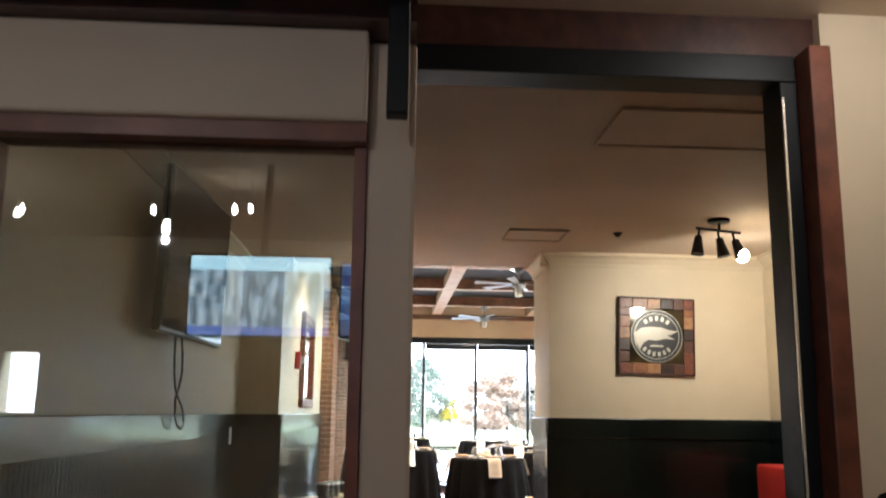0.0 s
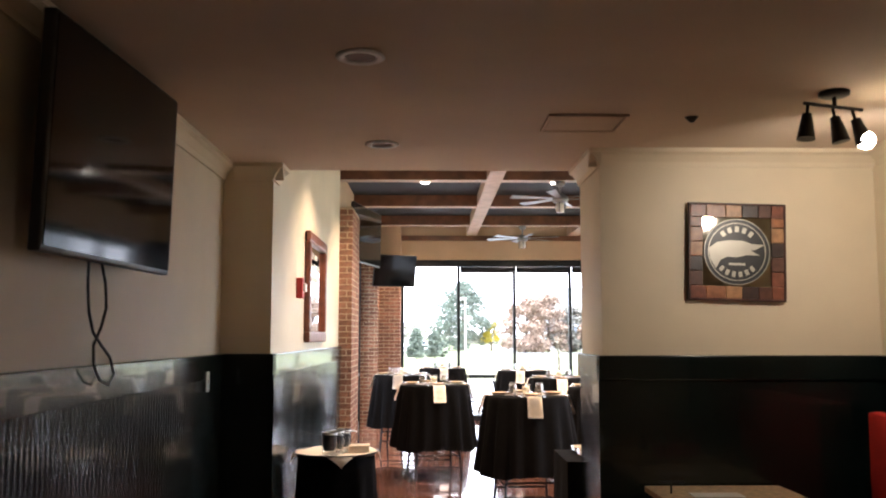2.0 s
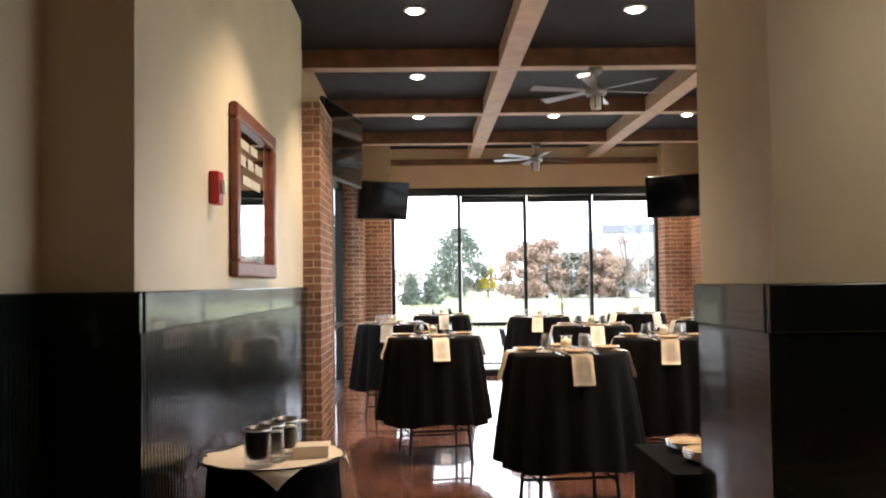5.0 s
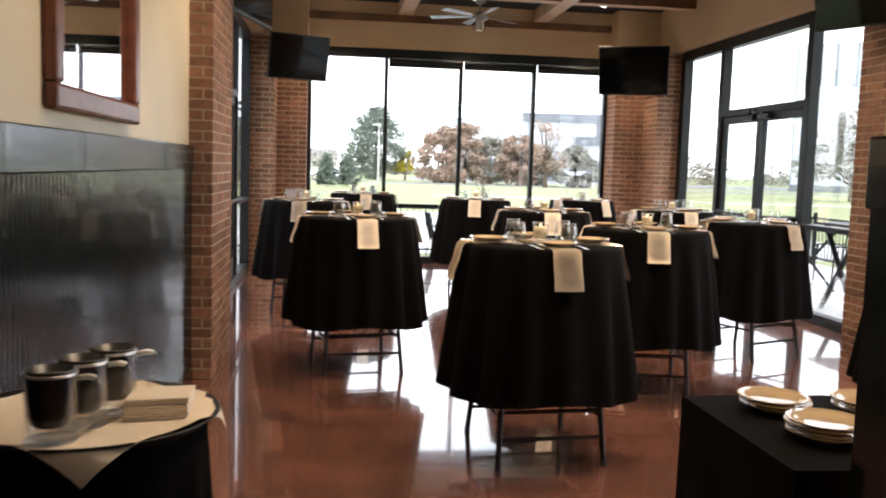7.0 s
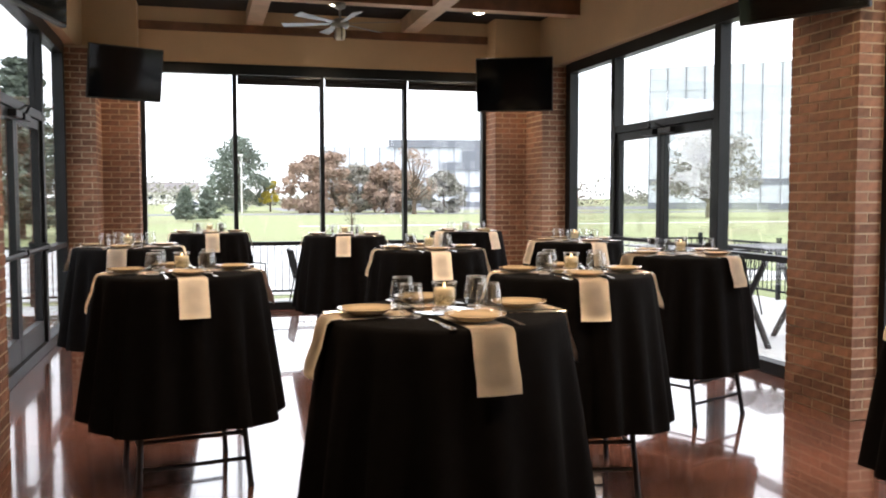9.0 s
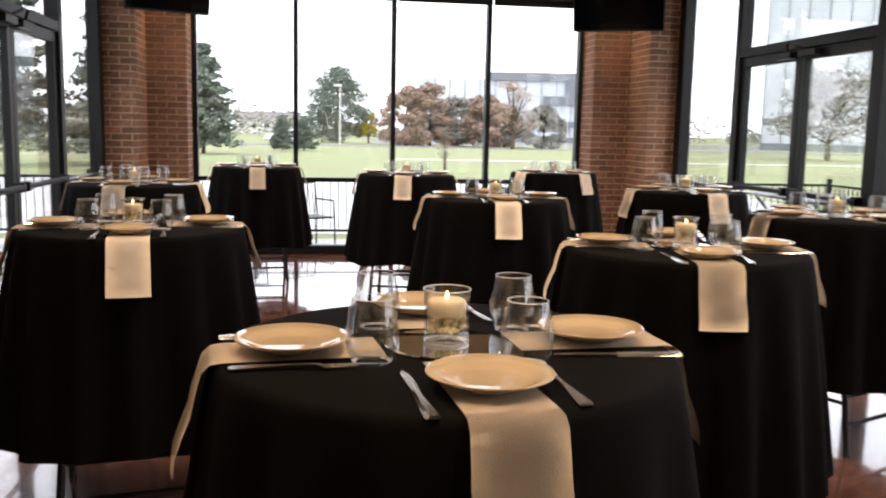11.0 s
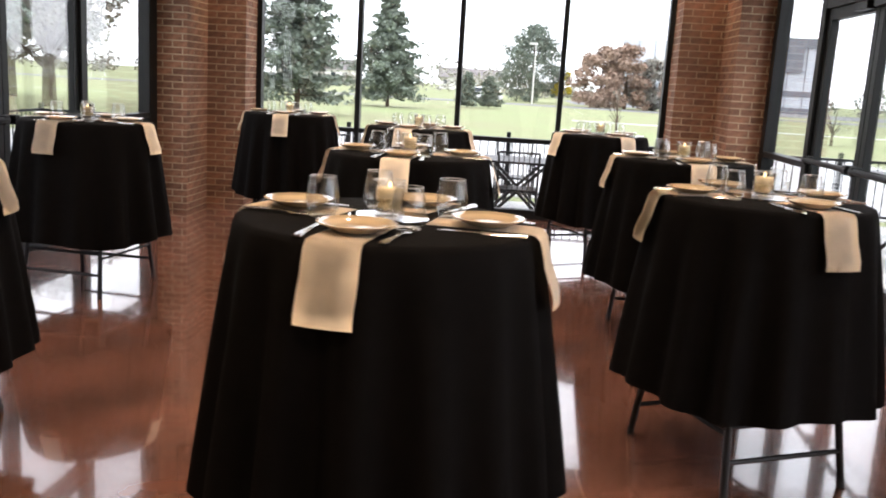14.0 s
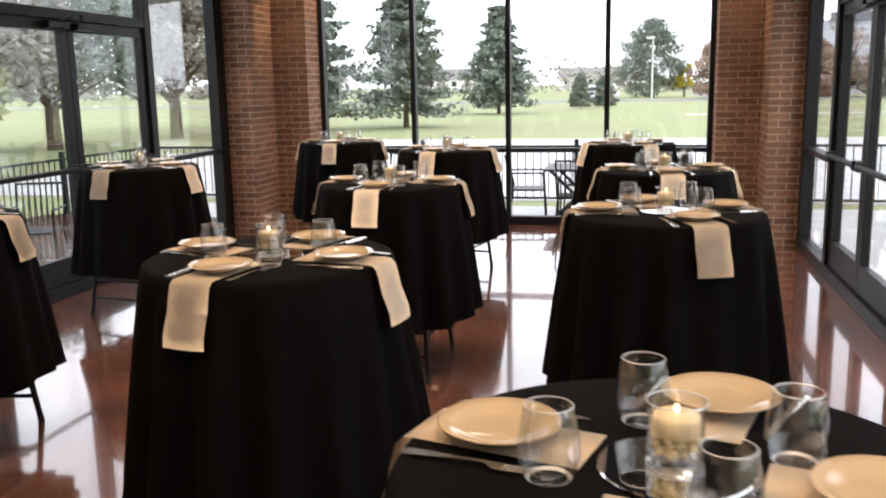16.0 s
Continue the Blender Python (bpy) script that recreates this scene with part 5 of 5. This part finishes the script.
def broad_tree(x, y, high, wide, seed, mat, label, clumps=26, leaves=130, name="broadleaf_tree", z=-0.24, leaf=0.12):
    rng = random.Random(seed)
    t = tagged(empty(name, x, y, z), label, "tree", "broadleaf trees")
    part("trunk", tube((0, 0, 0), (0, 0, high * 0.4), 0.035 * high, 0.02 * high, 10), BARK, t)
    bm, wood = bmesh.new(), bmesh.new()
    for k in range(clumps):
        a, u = rng.uniform(0, 6.283), rng.uniform(0.22, 1.0)
        r = wide * math.sqrt(rng.random()) * (1.0 - 0.75 * (u - 0.25) ** 2)
        c = Vector((r * math.cos(a), r * math.sin(a), high * (0.15 + 0.75 * u)))
        tube((0, 0, high * min(0.4, 0.3 * u + 0.1)), c, 0.012 * high, 0.004 * high, 5, wood)
        leaf_cloud(bm, rng, c, 0.30 * wide, leaves, leaf, 0.8)
    part("limbs", wood, BARK, t)
    part("crown", bm, mat, t)


pine(-5.0, 63, 6.8, 2.4, 1)
pine(-6.65, 47, 7.8, 2.35, 2)
pine(-10.3, 45, 8.6, 2.4, 3)
pine(-0.6, 72, 2.6, 0.95, 4)
pine(0.9, 74, 2.4, 0.95, 5)
dome_conifer(4.6, 112, 8.7, 3.7, 6, PINE, "dense rounded dark green conifer on the lawn")
structure("path", box(6, 58, -0.239, 60, 59.1, -0.225), CONCRETE, "pale footpath across the lawn", "path")
broad_tree(8.2, 112, 3.8, 1.1, 31, YELLOW, "small bright yellow tree on the lawn", 14, 120, leaf=0.2)
for k, (x, y) in enumerate(((7.0, 46), (16.0, 47))):
    broad_tree(x, y, 1.9, 0.45, 40 + k, HEDGE, "thin bare sapling planted in the lawn", 9, 8, "sapling", leaf=0.05)
for k, (x, y, h, w, m) in enumerate(((11.4, 101, 6.2, 2.9, AUTUMN), (14.2, 103, 6.6, 3.0, AUTUMN), (17.2, 104, 5.4, 2.6, HEDGE), (19.6, 100, 5.6, 2.4, AUTUMN), (22.4, 103, 4.6, 2.6, HEDGE), (25.2, 97, 4.4, 2.2, HEDGE))):
    dome_conifer(x, y, h, w, 60 + k, m, "brown autumn tree in a thicket on the lawn", "thicket trees", "broadleaf_tree", 60, 0.2)
broad_tree(20.8, 92, 6.8, 2.6, 9, AUTUMN, "thin half-bare brown autumn tree on the lawn", 24, 40, leaf=0.14)
broad_tree(40.0, 70, 7.0, 4.0, 10, HEDGE, "brown and green tree on the lawn", 34, 110, leaf=0.2)
broad_tree(52.0, 60, 8.0, 3.6, 11, PINE, "dark green tree beside the building", 34, 130, leaf=0.2)
broad_tree(62.0, 52, 6.0, 4.5, 12, WILLOW, "yellow-green drooping willow tree on the lawn", 34, 120, leaf=0.2)
for k, (x, y, h, w, m) in enumerate(((-9.5, 21.5, 4.6, 2.0, WILLOW), (-12.5, 27, 6.0, 2.6, HEDGE), (-15, 34, 7.5, 3.0, PINE), (-11, 17, 4.5, 2.0, WILLOW), (-16, 24, 7.0, 3.2, WILLOW), (-14, 40, 7.5, 3.0, HEDGE), (-20, 31, 8.5, 3.6, PINE), (-13, 12, 5.0, 2.4, HEDGE), (-19, 46, 8, 3.4, WILLOW))):
    broad_tree(x, y, h, w, 20 + k, m, "leafy tree beyond the patio fence", 34, 260, leaf=0.13)
# far belt of woods and low houses
bm = bmesh.new()
rg = random.Random(77)
for k in range(170):
    x = -190 + 380 * k / 170
    y = 175 + 20 * math.sin(k * 0.7)
    high = rg.uniform(0.5, 1.0) * (1.4 + math.sin(k * 0.33))
    leaf_cloud(bm, rg, (x, y, 0.6 + high), 1.2 + 1.6 * high, 130, 0.42, 0.8)
tagged(put("far_woods", bm, HEDGE), "far belt of brown and green woods", "woods", kind="stuff")


def house(x, y, w, d, h, rz, label):
    t = tagged(empty("house", x, y, -0.24, rz), label, "house", "far houses")
    part("wall", box(-w / 2, -d / 2, 0, w / 2, d / 2, h), HOUSEWALL, t)
    bm = bmesh.new()
    e = 0.5
    v = [bm.verts.new(p) for p in ((-w / 2 - e, -d / 2 - e, h), (w / 2 + e, -d / 2 - e, h), (w / 2 + e, d / 2 + e, h), (-w / 2 - e, d / 2 + e, h), (-w / 2 - e, 0, h + d * 0.32), (w / 2 + e, 0, h + d * 0.32))]
    for f in ((0, 1, 5, 4), (2, 3, 4, 5), (0, 4, 3), (1, 2, 5), (3, 2, 1, 0)):
        bm.faces.new([v[i] for i in f])
    part("roof", bm, ROOF, t, "grey shingled roof")
    for k in range(int(w / 3)):
        part("window", box(-w / 2 + 1 + 3 * k, -d / 2 - 0.04, h * 0.4, -w / 2 + 2.2 + 3 * k, -d / 2, h * 0.8), BLUEGLASS, t, "dark window")


house(-9, 240, 16, 8, 3.0, 5, "low white house with a grey roof far across the lawn")
house(-46, 230, 18, 8, 3.2, -8, "low white house with a grey roof far across the lawn")
house(-80, 225, 18, 8, 3.0, 0, "low white house with a grey roof far across the lawn")


def office(x, y, w, d, floors, rz, label, dark_top, fh=3.2):
    t = tagged(empty("office_building", x, y, -0.24, rz), label, "building", "office buildings")
    part("wall", box(-w / 2, -d / 2, 0, w / 2, d / 2, floors * fh), TOWER, t)
    for k in range(floors):
        part("spandrel", box(-w / 2 - 0.06, -d / 2 - 0.08, k * fh, w / 2 + 0.06, -d / 2, k * fh + 0.9), TOWERDK if k < 2 else TOWER, t)
    n = int(w / 2.4)
    for k in range(n + 1):
        part("mullion", box(-w / 2 + k * w / n - 0.06, -d / 2 - 0.14, 0, -w / 2 + k * w / n + 0.06, -d / 2 - 0.08, floors * fh), TOWERDK, t)
    if dark_top:
        part("sign_foot", box(w * 0.18, -d / 2 - 0.6, floors * fh - 4.0, w * 0.295, -d / 2 - 0.2, floors * fh - 2.7), TOWERDK, t, "dark panel")
        part("roof_screen", box(-w * 0.12, -d / 2 - 0.5, floors * fh - 0.2, w / 2 + 0.5, d / 2, floors * fh + 1.1), TOWERDK, t, "dark roof band")
        part("sign_panel", box(w * 0.295, -d / 2 - 0.6, floors * fh - 4.0, w * 0.40, -d / 2 - 0.2, floors * fh - 0.2), TOWERDK, t, "dark panel")


office(36, 160, 30, 18, 4, -12, "pale glass office building with a dark roof band", True, 2.55)
office(84, 110, 46, 20, 6, -38, "tall pale glass office building across the lawn", False)


def parked_car(x, y, rz, paint, label):
    c = tagged(empty("car", x, y, -0.222, rz), label, "car", "cars")
    bm = bmesh.new()
    side = [(-2.25, 0.35), (-2.3, 0.62), (-2.2, 0.86), (-1.5, 0.95), (-0.85, 1.4), (0.55, 1.43), (1.3, 0.98), (2.1, 0.85), (2.28, 0.6), (2.25, 0.35)]
    rows = [[bm.verts.new((px, s * (0.86 if z < 1.0 else 0.64), z)) for px, z in side] for s in (-1, 1)]
    bm.faces.new(rows[0])
    bm.faces.new(rows[1][::-1])
    for i in range(len(side)):
        j = (i + 1) % len(side)
        bm.faces.new((rows[0][i], rows[0][j], rows[1][j], rows[1][i]))
    bmesh.ops.bevel(bm, geom=bm.edges[:], offset=0.05, segments=2, affect="EDGES")
    part("body", bm, paint, c, "", True)
    for s in (-1, 1):
        bm = bmesh.new()
        pts = [(-1.25, 1.0), (-0.78, 1.33), (0.48, 1.36), (1.05, 1.0)]
        bm.faces.new([bm.verts.new((px, s * (0.885 if z < 1.1 else 0.70), z)) for px, z in pts])
        part("side_window", bm, BLUEGLASS, c)
        for px in (-1.4, 1.4):
            w = part("wheel", tube((px, s * 0.70, 0.32), (px, s * 0.90, 0.32), 0.32, None, 20), TYRE, c)
            part("rim", tube((px, s * 0.895, 0.32), (px, s * 0.915, 0.32), 0.2, None, 16), STEEL, w)


parked_car(-0.7, 95.5, 0, CARWHITE, "white saloon car on the road")
pl = tagged(empty("lamp_post", 4.6, 104, -0.24), "slim pale lamp post beside the dark tree", "lamp post")
part("pole", tube((0, 0, 0), (0, 0, 6.2), 0.10, 0.06), HOUSEWALL, pl)
part("luminaire", box(-0.7, -0.15, 6.1, 0.2, 0.15, 6.3, 0.03), HOUSEWALL, pl)
ts = tagged(empty("lawn_sign", 46, 60, -0.24), "small white sign on the lawn", "sign")
part("post", tube((0, 0, 0), (0, 0, 1.2), 0.05), FRAME, ts)
part("panel", box(-0.6, -0.05, 0.5, 0.6, 0.05, 1.6, 0.02), HOUSEWALL, ts)

# ---- brick piers, brick by brick ----
pier("pier_left_front", -0.80, 11.6, -0.44, 12.62, "SEN", "red brick pier with pale mortar beside the passage")
pier("pier_left_back", -0.87, 17.80, -0.52, 18.90, "SE", "red brick corner pier with pale mortar")
structure("pier_right_core", box(4.89, 12.45, 0, 5.19, 12.70, HEAD + 0.07), BRICK, "red brick core between two windows", "brick pier")
pier("pier_right_front", 4.66, 12.05, 4.89, 12.72, "SWN", "red brick pier with pale mortar between two windows")
pier("pier_right_back", 4.80, 17.80, 5.16, 18.90, "SW", "red brick corner pier with pale mortar")
pier("pier_back_left", -0.52, BACK, -0.107, 19.0, "SE", "red brick wall beside the large window")
pier("pier_back_right", 4.367, BACK, 4.80, 19.0, "SW", "red brick wall beside the large window")
